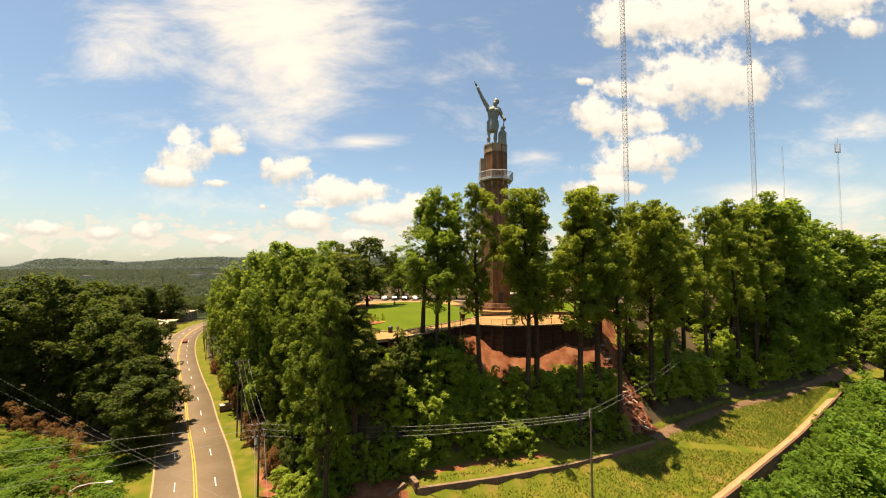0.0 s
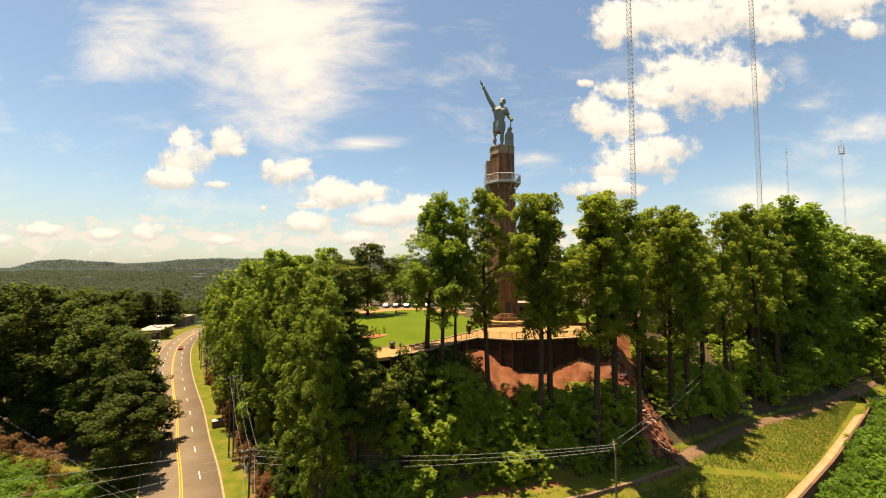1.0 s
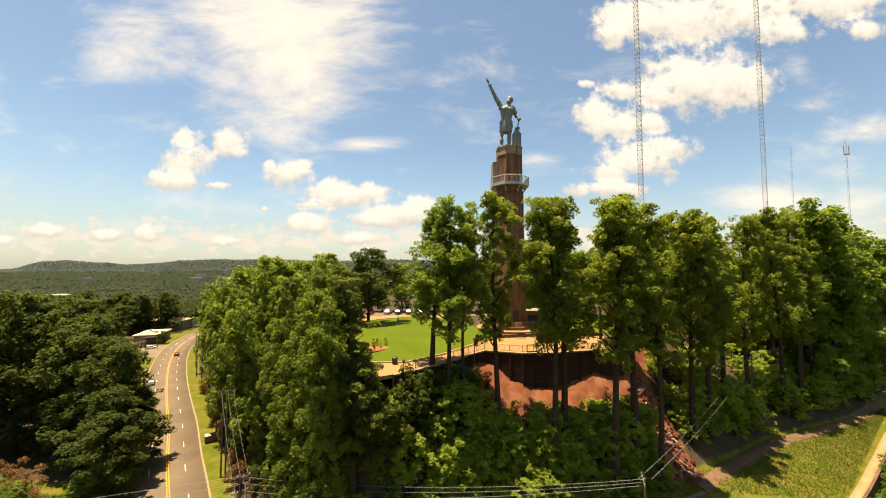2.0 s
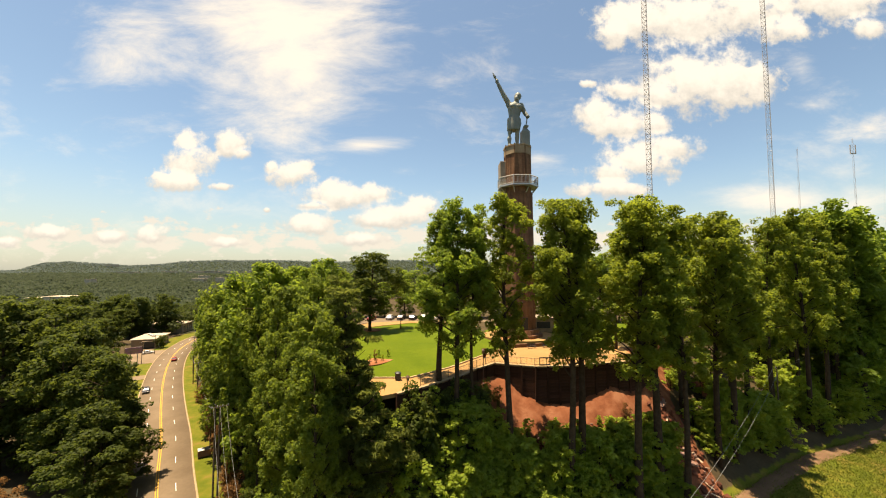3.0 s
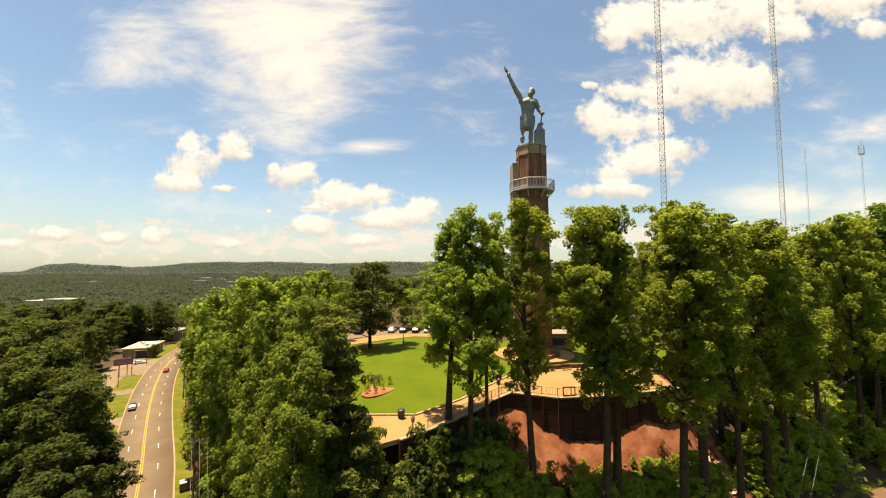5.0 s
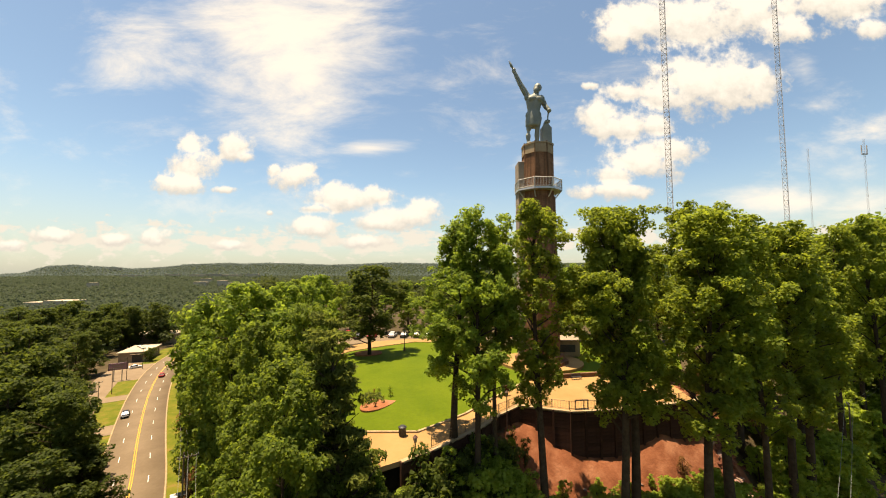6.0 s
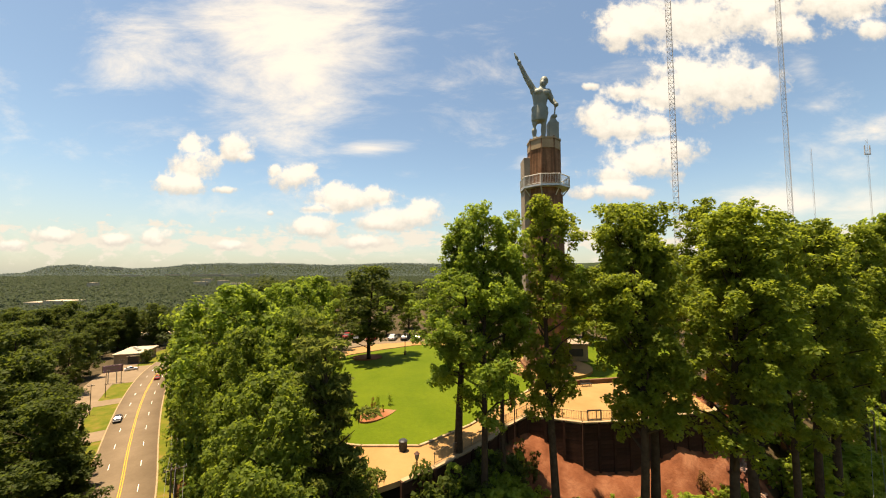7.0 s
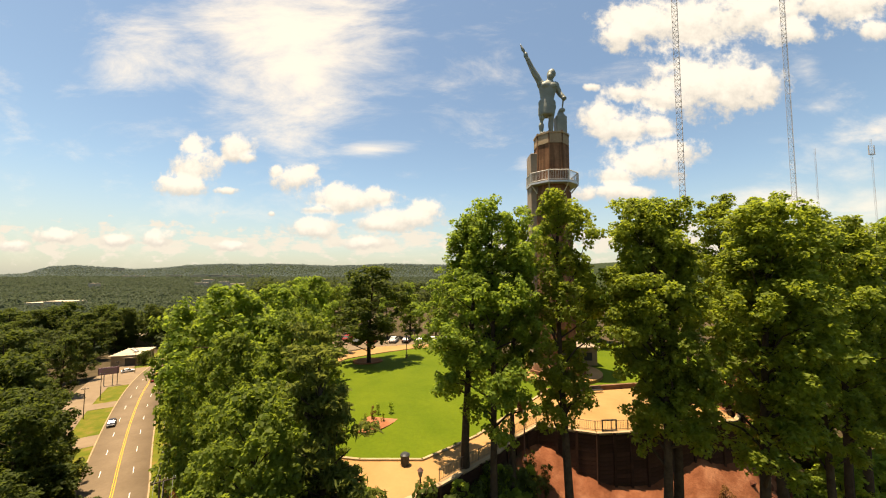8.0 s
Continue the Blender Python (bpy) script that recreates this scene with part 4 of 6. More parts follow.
def far_woods():
    """Crowns of the woods from the foot of the hill to the ridge, as one sheet of leaf sprays."""
    rng = np.random.default_rng(5)
    near, mid, ridge = [], [], []
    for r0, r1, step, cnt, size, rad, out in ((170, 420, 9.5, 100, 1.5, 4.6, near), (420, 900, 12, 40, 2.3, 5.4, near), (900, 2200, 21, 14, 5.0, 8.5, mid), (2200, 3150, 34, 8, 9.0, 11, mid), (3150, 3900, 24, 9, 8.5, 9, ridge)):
        gx, gy = np.meshgrid(np.arange(-r1 * 1.35, r1 * 0.3 + 250, step), np.arange(60, r1, step))
        x = gx.ravel() + rng.uniform(-0.45, 0.45, gx.size) * step
        y = gy.ravel() + rng.uniform(-0.45, 0.45, gx.size) * step
        r = np.where(np.hypot(x, y - 30) < 900, np.hypot(x, y - 30), np.maximum(y, 901))
        s = (x - road_x(y)) * 0.77
        ok = (r > r0) & (r < r1) & (np.abs(x) < y * 1.35 + 60) & ~((np.abs(s) < 12) & (y < 330))
        ok &= ~((s < 0) & (s > -36) & (y > 120) & (y < 225)) & ~((np.abs(x - 5) < 40) & (y < 190))
        if r0 >= 420:
            ok &= (x < 0.1 * y)
        x, y = x[ok], y[ok]
        for X, Y, Z in zip(x, y, land(x, y)):
            k = rng.uniform(0.7, 1.25)
            h, R = rng.uniform(9, 17) * (0.6 + 0.4 * k), rad * k
            c = [(X, Y, Z + h - R * 0.8)]
            q = [R]
            for j in range(3):
                a = rng.random() * 6.28
                c.append((X + R * 0.5 * math.cos(a), Y + R * 0.5 * math.sin(a), Z + h - R * (0.55 + 0.5 * rng.random())))
                q.append(R * 0.62)
            out.append(leaves(rng, c, q, cnt, size, up=0.6, inner=0.4))
    # the far and ridge sheets carry painted haze in their leaf colour
    for name, out, mat, label in (("valley_woods", near, LEAF_VALLEY, "dense green woods at the foot of the hill"), ("far_woods", mid, LEAF_FAR_HAZED, "dense woods over the valley, greyed by painted haze"), ("ridge_woods", ridge, LEAF_RIDGE_HAZED, "woods on the far ridge, blued by painted haze")):
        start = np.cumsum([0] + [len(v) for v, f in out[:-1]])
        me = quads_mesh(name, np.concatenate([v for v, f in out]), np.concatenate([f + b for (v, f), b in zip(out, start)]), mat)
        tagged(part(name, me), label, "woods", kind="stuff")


far_woods()

# ---- monument ----
TX, TY, TZ = 14.2, 95.0, 24.0


def octagon(bm, r0, r1, z0, z1, sides=8, turn=math.pi / 8, uvscale=1.0):
    uv = bm.loops.layers.uv.verify()
    ra = [bm.verts.new((r0 * math.cos(turn + 2 * math.pi * k / sides), r0 * math.sin(turn + 2 * math.pi * k / sides), z0)) for k in range(sides)]
    rb = [bm.verts.new((r1 * math.cos(turn + 2 * math.pi * k / sides), r1 * math.sin(turn + 2 * math.pi * k / sides), z1)) for k in range(sides)]
    w = 2 * r0 * math.sin(math.pi / sides)
    for k in range(sides):
        f = bm.faces.new((ra[k], ra[(k + 1) % sides], rb[(k + 1) % sides], rb[k]))
        for lp, (a, b) in zip(f.loops, ((k * w, z0), ((k + 1) * w, z0), ((k + 1) * w, z1), (k * w, z1))):
            lp[uv].uv = (a, b)
    bm.faces.new(ra[::-1]), bm.faces.new(rb)
    return bm


def build_tower():
    t = thing("monument_tower", "tall brown sandstone tower with a railed viewing gallery", "tower", Matrix.Translation((TX, TY, TZ)))
    top = 44.3
    part("shaft", octagon(bmesh.new(), 3.7, 3.4, 2.4, 33.4), STONE, t)
    part("base", octagon(octagon(bmesh.new(), 5.2, 5.2, -1.0, 1.4), 4.6, 4.4, 1.4, 2.4), STONE, t, "stepped sandstone base")
    part("upper_shaft", octagon(bmesh.new(), 3.15, 3.08, 33.4, 42.2), STONE, t)
    part("cap", octagon(octagon(bmesh.new(), 3.2, 3.14, 42.2, top - 0.3), 3.3, 3.3, top - 0.3, top), STONE_CAP, t, "pale fluted stone cap")
    for k in range(8):
        a = math.pi / 8 + 2 * math.pi * k / 8
        part("pier", box(bmesh.new(), 3.08 * math.cos(a), 3.08 * math.sin(a), 39.8, 0.2, 0.22, 9.4, a), STONE, t)
    part("lift_shaft", box(bmesh.new(), -3.2, 0.6, 20.4, 1.9, 3.4, 40.8, bevel=0.05), SHAFT, t, "plain grey brown lift shaft")
    # gallery
    g = part("gallery", octagon(bmesh.new(), 4.75, 4.75, 34.6, 34.95), STEEL, t, "steel viewing gallery floor")
    for k in range(8):
        a = math.pi / 8 + 2 * math.pi * k / 8
        part("bracket", tube(bmesh.new(), [(3.3 * math.cos(a), 3.3 * math.sin(a), 33.1), (4.6 * math.cos(a), 4.6 * math.sin(a), 34.6)], 0.12, 4), STEEL, g)
    R = 4.65
    picket = mesh_of("baluster", tube(bmesh.new(), [(0, 0, 0), (0, 0, 1.7)], 0.03, 4))
    ang = [math.pi / 8 + 2 * math.pi * k / 8 for k in range(8)]
    cor = [(R * math.cos(a), R * math.sin(a)) for a in ang]
    for k in range(8):
        (x0, y0), (x1, y1) = cor[k], cor[(k + 1) % 8]
        for z, r in ((35.15, 0.06), (36.8, 0.09)):
            part("rail", tube(bmesh.new(), [(x0, y0, z), (x1, y1, z)], r, 6), RAILWHITE, g)
        part("rail_post", tube(bmesh.new(), [(x0, y0, 34.9), (x0, y0, 36.85)], 0.11, 6), RAILWHITE, g)
        for j in range(1, 12):
            q = j / 12
            part("baluster", picket, RAILWHITE, g, at=Matrix.Translation((x0 + (x1 - x0) * q, y0 + (y1 - y0) * q, 35.1)))
    # doorway and window slits
    # no recess is cut; a black panel paints its shade on the wall
    part("doorway_shade", box(bmesh.new(), 0.6, -3.56, 3.9, 1.1, 0.25, 2.6), BLACK, t, "black panel standing in for the shade of a recessed entrance")


def build_statue():
    bm = bmesh.new()

    def ball(x, y, z, rx, ry, rz, turn=0.0):
        bmesh.ops.create_uvsphere(bm, u_segments=14, v_segments=10, radius=1.0, matrix=Matrix.LocRotScale((x, y, z), Euler((0, turn, 0)), (rx, ry, rz)))

    def limb(pts, radii):
        tube(bm, pts, radii, 10)
    for fx, kx, hx in ((-1.35, -1.3, -0.75), (0.40, 0.42, 0.55)):
        limb([(fx, 0, 0.1), (fx, 0.05, 0.8), (fx, 0.12, 1.9), (kx, 0, 2.9), (hx, 0, 5.2)], [0.34, 0.34, 0.52, 0.46, 0.85])
        ball(fx, -0.45, 0.22, 0.42, 0.9, 0.28)

    def block(levels):
        """Stacked ovals: (x, z, half width, half depth)."""
        rings = []
        for x, z, a, b in levels:
            rings.append([bm.verts.new((x + a * math.cos(q * math.pi / 9), b * math.sin(q * math.pi / 9), z)) for q in range(18)])
        for r0, r1 in zip(rings, rings[1:]):
            for q in range(18):
                bm.faces.new((r0[q], r0[(q + 1) % 18], r1[(q + 1) % 18], r1[q]))
        bm.faces.new(rings[0][::-1]), bm.faces.new(rings[-1])
    # apron, trunk, shoulders
    block([(-0.45, 3.45, 1.30, 1.0), (-0.45, 3.6, 1.42, 1.1), (-0.40, 4.8, 1.45, 1.08), (-0.30, 5.9, 1.36, 0.98), (-0.22, 6.5, 1.20, 0.9), (-0.15, 7.3, 1.35, 0.98), (-0.1, 8.4, 1.62, 1.08), (-0.05, 9.1, 1.55, 0.95), (0.1, 9.5, 0.85, 0.7)])
    ball(-1.55, -0.1, 5.6, 0.32, 0.5, 0.6), ball(0.95, -0.1, 5.7, 0.3, 0.5, 0.6)
    ball(-0.65, -0.72, 8.55, 0.80, 0.5, 0.58), ball(0.6, -0.72, 8.5, 0.80, 0.5, 0.58)
    ball(-1.35, 0, 9.05, 0.70, 0.68, 0.70), ball(1.3, 0, 8.9, 0.72, 0.68, 0.72)
    limb([(0.1, 0, 9.2), (0.4, -0.1, 10.2)], [0.68, 0.55])
    ball(0.55, -0.1, 10.85, 0.74, 0.84, 0.95, 0.25), ball(0.22, -0.45, 10.3, 0.52, 0.52, 0.66), ball(0.8, 0.2, 11.05, 0.76, 0.76, 0.7)
    limb([(-1.25, 0, 9.05), (-2.15, -0.1, 10.4), (-2.85, -0.15, 11.5), (-3.75, -0.25, 13.2), (-4.05, -0.25, 13.8)], [0.58, 0.56, 0.48, 0.38, 0.30])
    ball(-4.1, -0.25, 13.95, 0.40, 0.40, 0.52)
    limb([(-3.7, -0.25, 13.3), (-4.25, -0.25, 14.3), (-4.6, -0.25, 14.9), (-5.15, -0.25, 16.0)], [0.14, 0.17, 0.30, 0.04])
    limb([(1.35, 0, 8.9), (1.95, 0.1, 8.0), (2.15, 0.0, 7.45)], [0.60, 0.52, 0.46])
    limb([(2.1, 0.0, 7.5), (2.4, -0.4, 6.9), (2.6, -0.6, 6.55)], [0.46, 0.42, 0.34])
    ball(2.62, -0.6, 6.45, 0.48, 0.45, 0.40)
    limb([(2.55, -0.5, 6.5), (2.35, -0.3, 4.5)], [0.15, 0.17])
    box(bm, 2.3, -0.3, 4.45, 1.05, 0.8, 0.5)
    box(bm, 2.15, 0.0, 4.05, 0.85, 0.9, 0.6)
    box(bm, 2.15, 0.1, 3.6, 1.3, 1.2, 0.4)
    box(bm, 2.2, 0.2, 1.7, 1.85, 1.6, 3.5)
    box(bm, 0.5, 0.1, 0.0, 5.0, 2.6, 0.35)
    fix(bm)
    ob = part("statue", bm, BRONZE, None, at=Matrix.LocRotScale((TX - 0.4, TY - 0.2, TZ + 44.4), Euler((0, 0, radians(6))), (1.07, 1.07, 1.115)))
    rm = ob.modifiers.new("remesh", "REMESH")
    rm.mode, rm.voxel_size, rm.use_smooth_shade = "VOXEL", 0.11, True
    sm = ob.modifiers.new("smooth", "SMOOTH")
    sm.iterations = 4
    tagged(ob, "grey green cast iron statue with one raised arm beside an anvil", "statue")


build_tower()
build_statue()


# ---- radio masts ----
def mast(x, y, height, width, step, label):
    z0 = ground_z(x, y)
    t = thing("radio_mast", label, "mast", Matrix.Translation((x, y, z0)))
    c = [(width * 0.58 * math.cos(a), width * 0.58 * math.sin(a)) for a in (0.4, 0.4 + 2.094, 0.4 + 4.189)]
    for px, py in c:
        part("leg", tube(bmesh.new(), [(px, py, -1), (px, py, height)], width * 0.04, 5), MASTRED, t)
    bm = bmesh.new()
    n = int(height / step)
    for i in range(n):
        z = i * step
        for k in range(3):
            a, b = c[k], c[(k + 1) % 3]
            tube(bm, [(*a, z), (*b, z + step)], width * 0.03, 3, False)
            tube(bm, [(*a, z + step), (*b, z + step)], width * 0.03, 3, False)
    tagged(part("bracing", bm, MASTRED, t), kind="stuff")
    return t


MASTRED = material("mast_steel", [(0.44, 0.37, 0.33), (0.58, 0.54, 0.51)], 0.02, 0.55, metal=0.3)
mast(93, 178, 250, 2.3, 2.4, "tall slender guyed lattice radio mast")
mast(372, 420, 460, 4.6, 5.0, "tall slender guyed lattice radio mast far off")
mast(581, 600, 285, 2.0, 6.0, "thin distant radio mast")
m4 = mast(788, 700, 330, 2.4, 7.0, "distant radio mast with a forked antenna head")
bm = bmesh.new()
box(bm, 0, 0, 301, 11, 2, 2)
for q in (-5, 5):
    tube(bm, [(q, 0, 300), (q, 0, 318)], 0.9, 5)
part("antenna_head", bm, MASTRED, m4)

# ---- terrace: lawn, plaza, wall, railing ----
def sheet(name, poly, z, depth, mat, label, category, kind="structure"):
    """A slab with a polygonal outline."""
    bm = bmesh.new()
    vs = [bm.verts.new((x, y, z)) for x, y in poly]
    f = bm.faces.new(vs)
    if f.normal.z < 0:
        f.normal_flip()
    bm.normal_update()
    r = bmesh.ops.extrude_face_region(bm, geom=[f])
    low = [v for v in r["geom"] if isinstance(v, bmesh.types.BMVert)]
    for v in low:
        v.co.z -= depth
    fix(bm)
    ob = part(name, bm, mat)
    return tagged(ob, label, category, kind=kind)


PLAZA = [(-19, 62.5), (-15.5, 59), (-11.5, 57.2), (-9, 58.8), (-6, 61.2), (-0.3, 66.7), (2.4, 70.5), (5.6, 73.7), (12, 71.7), (18, 72.3), (31, 75.6), (33, 86.5), (24.6, 87.6), (9, 84.3), (5.4, 79.8), (2.1, 75.6), (-2, 70.2), (-4.4, 67.9), (-7.7, 64.9), (-14, 64.8), (-19, 65.6)]
LAWN = [(-24, 67), (-14, 65), (-7.8, 65.1), (-4.5, 68.1), (-2.1, 70.4), (2.0, 75.8), (5.3, 80), (8.8, 84.5), (9.4, 90), (6, 99), (3, 108), (-4, 116), (-13, 117), (-20, 112), (-27, 106), (-30, 97), (-30, 82)]
LAWN_B = [(10, 85.4), (24.6, 88.8), (40, 92), (50, 110), (47, 122), (24, 127), (14.5, 118.5), (7, 104), (10.4, 92)]


def lawn_sheet(name, poly, label, rise):
    """A lawn with a gentle swell, cut to its outline."""
    xs, ys = [p[0] for p in poly], [p[1] for p in poly]
    cx, cy = sum(xs) / len(xs), sum(ys) / len(ys)
    bm = bmesh.new()
    rings = 7
    prev = None
    for k in range(rings + 1):
        t = 1 - k / rings
        ring = []
        for (x, y) in poly:
            px, py = cx + (x - cx) * t, cy + (y - cy) * t
            ring.append(bm.verts.new((px, py, 24.08 + rise * (1 - t * t))))
            if k == rings:
                break
        if prev:
            n = len(prev)
            for i in range(n):
                if len(ring) == 1:
                    bm.faces.new((prev[i], prev[(i + 1) % n], ring[0]))
                else:
                    bm.faces.new((prev[i], prev[(i + 1) % n], ring[(i + 1) % n], ring[i]))
        prev = ring
    fix(bm)
    ob = part(name, bm, GRASS, smooth=True)
    tagged(ob, label, "lawn", kind="structure")


sheet("plaza_pavement", PLAZA, 24.1, 0.5, CONCRETE, "sunlit tan concrete plaza paving", "pavement")
lawn_sheet("lawn", LAWN, "mown bright green lawn on the terrace", 0.9)
lawn_sheet("lawn", LAWN_B, "mown green lawn round the tower", 0.5)
RING = [(TX + 8.2 * math.cos(a), TY + 0.5 + 7.4 * math.sin(a)) for a in np.linspace(0, 2 * math.pi, 28, endpoint=False)]
sheet("tower_pavement", RING, 24.72, 0.8, CONCRETE, "tan concrete paving round the tower", "pavement")
sheet("footpath", [(-33, 98), (-30.3, 97.4), (-27.3, 106.4), (-20.2, 112.6), (-13, 117.4), (-4, 116.4), (3.2, 108.4), (6, 110), (3, 120), (-14, 121.5), (-24, 118), (-32, 108)], 24.12, 0.5, CONCRETE, "tan concrete footpath beyond the lawn", "footpath")
sheet("car_park", [(-52, 119), (-33, 111), (-24, 118.2), (-14, 121.7), (3, 120.2), (14, 119), (14, 126), (-52, 128)], 24.09, 0.4, ASPHALT, "asphalt car park behind the lawn", "car park")


def kerb_line(poly, z, w, h, mat, name, label):
    bm = bmesh.new()
    for (x0, y0), (x1, y1) in zip(poly, poly[1:]):
        d = math.hypot(x1 - x0, y1 - y0)
        box(bm, (x0 + x1) / 2, (y0 + y1) / 2, z + h / 2, d + w * 0.4, w, h, math.atan2(y1 - y0, x1 - x0))
    return tagged(part(name, bm, mat), label, "kerb", kind="structure")


kerb_line([(-19, 65.8), (-14, 64.9), (-7.8, 65.0), (-4.4, 68.0), (-2, 70.3), (2.1, 75.7), (5.4, 79.9), (9, 84.4)], 24.0, 0.3, 0.28, KERB, "lawn_kerb", "pale concrete kerb between lawn and plaza")
kerb_line([(9, 84.7), (24.6, 88.1), (33, 88)], 24.0, 0.5, 0.75, WALLSTONE, "seat_wall", "low dark stone seat wall at the plaza's back")

# planting bed with young shrubs
BED = [(-13.7 + 3.6 * math.cos(a) * 0.45 - 1.9 * math.sin(a) * 0.89, 73.2 + 3.6 * math.cos(a) * 0.89 + 1.9 * math.sin(a) * 0.45) for a in np.linspace(0, 2 * math.pi, 22, endpoint=False)]
sheet("planting_bed", BED, 24.62, 0.5, CLAY, "planting bed of red brown mulch in the lawn", "planting bed")
for i, (x, y, h) in enumerate([(-15.2, 72.4, 1.3), (-14.6, 73.6, 1.5), (-14.2, 74.8, 1.5), (-12.6, 75.2, 1.6), (-14.0, 71.4, 1.0), (-13.2, 73.0, 1.1), (-15.3, 71.2, 1.2)]):
    plant("dry" if i in (1, 4) else f"shrub{i % 3}", x, y, h, z=24.5, group="young shrubs in the planting bed", wide=0.55)
OAKBED = [(-21.8 + 3.0 * math.cos(a), 102 + 2.4 * math.sin(a)) for a in np.linspace(0, 2 * math.pi, 18, endpoint=False)]
sheet("mulch_ring", OAKBED, 24.78, 0.5, CLAY, "ring of mulch under the shade tree", "mulch")


def rubbish_bin(x, y, z):
    t = thing("rubbish_bin", "black round rubbish bin standing on the plaza", "bin", Matrix.Translation((x, y, z)))
    part("body", tube(bmesh.new(), [(0, 0, 0), (0, 0, 0.1), (0, 0, 0.95)], [0.33, 0.35, 0.43], 16), BLACK, t, smooth=False)
    part("rim", tube(bmesh.new(), [(0, 0, 0.93), (0, 0, 1.03)], [0.47, 0.47], 16), BLACK, t)
    part("lid", tube(bmesh.new(), [(0, 0, 1.03), (0, 0, 1.15)], [0.45, 0.30], 16), BLACK, t)
    for a in np.linspace(0, 2 * math.pi, 14, endpoint=False):
        part("slat", box(bmesh.new(), 0.40 * math.cos(a), 0.40 * math.sin(a), 0.5, 0.03, 0.09, 0.85, a), BLACK, t)


rubbish_bin(-9.4, 64.1, 24.1)


def fence_run(points, z, label):
    t = thing("railing", label, "railing", Matrix.Translation((points[0][0], points[0][1], z)))
    ox, oy = points[0]
    picket = mesh_of("baluster", box(bmesh.new(), 0, 0, 0, 0.022, 0.022, 0.96))
    for (x0, y0), (x1, y1) in zip(points, points[1:]):
        d = math.hypot(x1 - x0, y1 - y0)
        n = max(1, round(d / 2.4))
        for h in (0.15, 1.12):
            part("rail", tube(bmesh.new(), [(x0 - ox, y0 - oy, h), (x1 - ox, y1 - oy, h)], 0.03, 5), RAILDARK, t)
        for i in range(n):
            q = i / n
            px, py = x0 + (x1 - x0) * q - ox, y0 + (y1 - y0) * q - oy
            part("post", box(bmesh.new(), px, py, 0.58, 0.07, 0.07, 1.2), RAILDARK, t)
        m = int(d / 0.2)
        for i in range(m):
            q = (i + 0.5) / m
            part("baluster", picket, RAILDARK, t, at=Matrix.Translation((x0 + (x1 - x0) * q - ox, y0 + (y1 - y0) * q - oy, 0.63)))
    return t


RAILDARK = material("rail_paint_dark", [(0.10, 0.075, 0.05), (0.16, 0.12, 0.08)], 2, 0.5, metal=0.3)
RIMLINE = [(-6, 61.5), (-0.3, 67.0), (2.4, 70.8), (5.6, 74.0), (12, 71.95), (18, 72.55), (30.8, 75.8)]
fence_run(RIMLINE, 24.1, "thin metal railing along the terrace's edge")
t = thing("notice_board", "framed dark notice board fixed to the railing", "sign", Matrix.LocRotScale((13.6, 71.8, 24.2), Euler((0, 0, 0.1)), None))
for x in (-0.85, 0.85):
    part("side_frame", box(bmesh.new(), x, 0, 0.62, 0.12, 0.1, 1.3), BLACK, t)
for z in (0.05, 1.22):
    part("cross_frame", box(bmesh.new(), 0, 0, z, 1.6, 0.1, 0.12), BLACK, t)


def park_bench(x, y, turn):
    t = thing("park_bench", "dark slatted park bench standing on the plaza", "bench", Matrix.LocRotScale((x, y, 24.1), Euler((0, 0, turn)), None), group="plaza benches")
    for k in range(4):
        part("seat_slat", box(bmesh.new(), 0, -0.21 + 0.14 * k, 0.45, 1.8, 0.11, 0.04), BLACK, t)
    for k in range(3):
        part("back_slat", box(bmesh.new(), 0, 0.3 + 0.03 * k, 0.58 + 0.14 * k, 1.8, 0.04, 0.11), BLACK, t)
    for q in (-0.8, 0.8):
        part("leg_frame", tube(bmesh.new(), [(q, -0.24, 0), (q, -0.24, 0.43), (q, 0.26, 0.43), (q, 0.38, 0.95)], 0.03, 5), BLACK, t)
        part("back_leg", tube(bmesh.new(), [(q, 0.26, 0), (q, 0.26, 0.43)], 0.03, 5), BLACK, t)


park_bench(14.5, 84.5, 0.2)
park_bench(17.7, 85.3, 0.2)
t = thing("information_pillar", "short brown wooden information pillar beside the lawn", "sign", Matrix.LocRotScale((4.3, 77.2, 24.1), Euler((0, 0, 0.4)), None))
part("post", box(bmesh.new(), 0, 0, 0.35, 0.5, 0.3, 0.7), TIMBER, t)
part("panel", box(bmesh.new(), 0, 0, 1.05, 0.95, 0.36, 0.8, bevel=0.03), TIMBER, t)
part("cap", box(bmesh.new(), 0, 0, 1.49, 1.05, 0.46, 0.08), TIMBER, t)


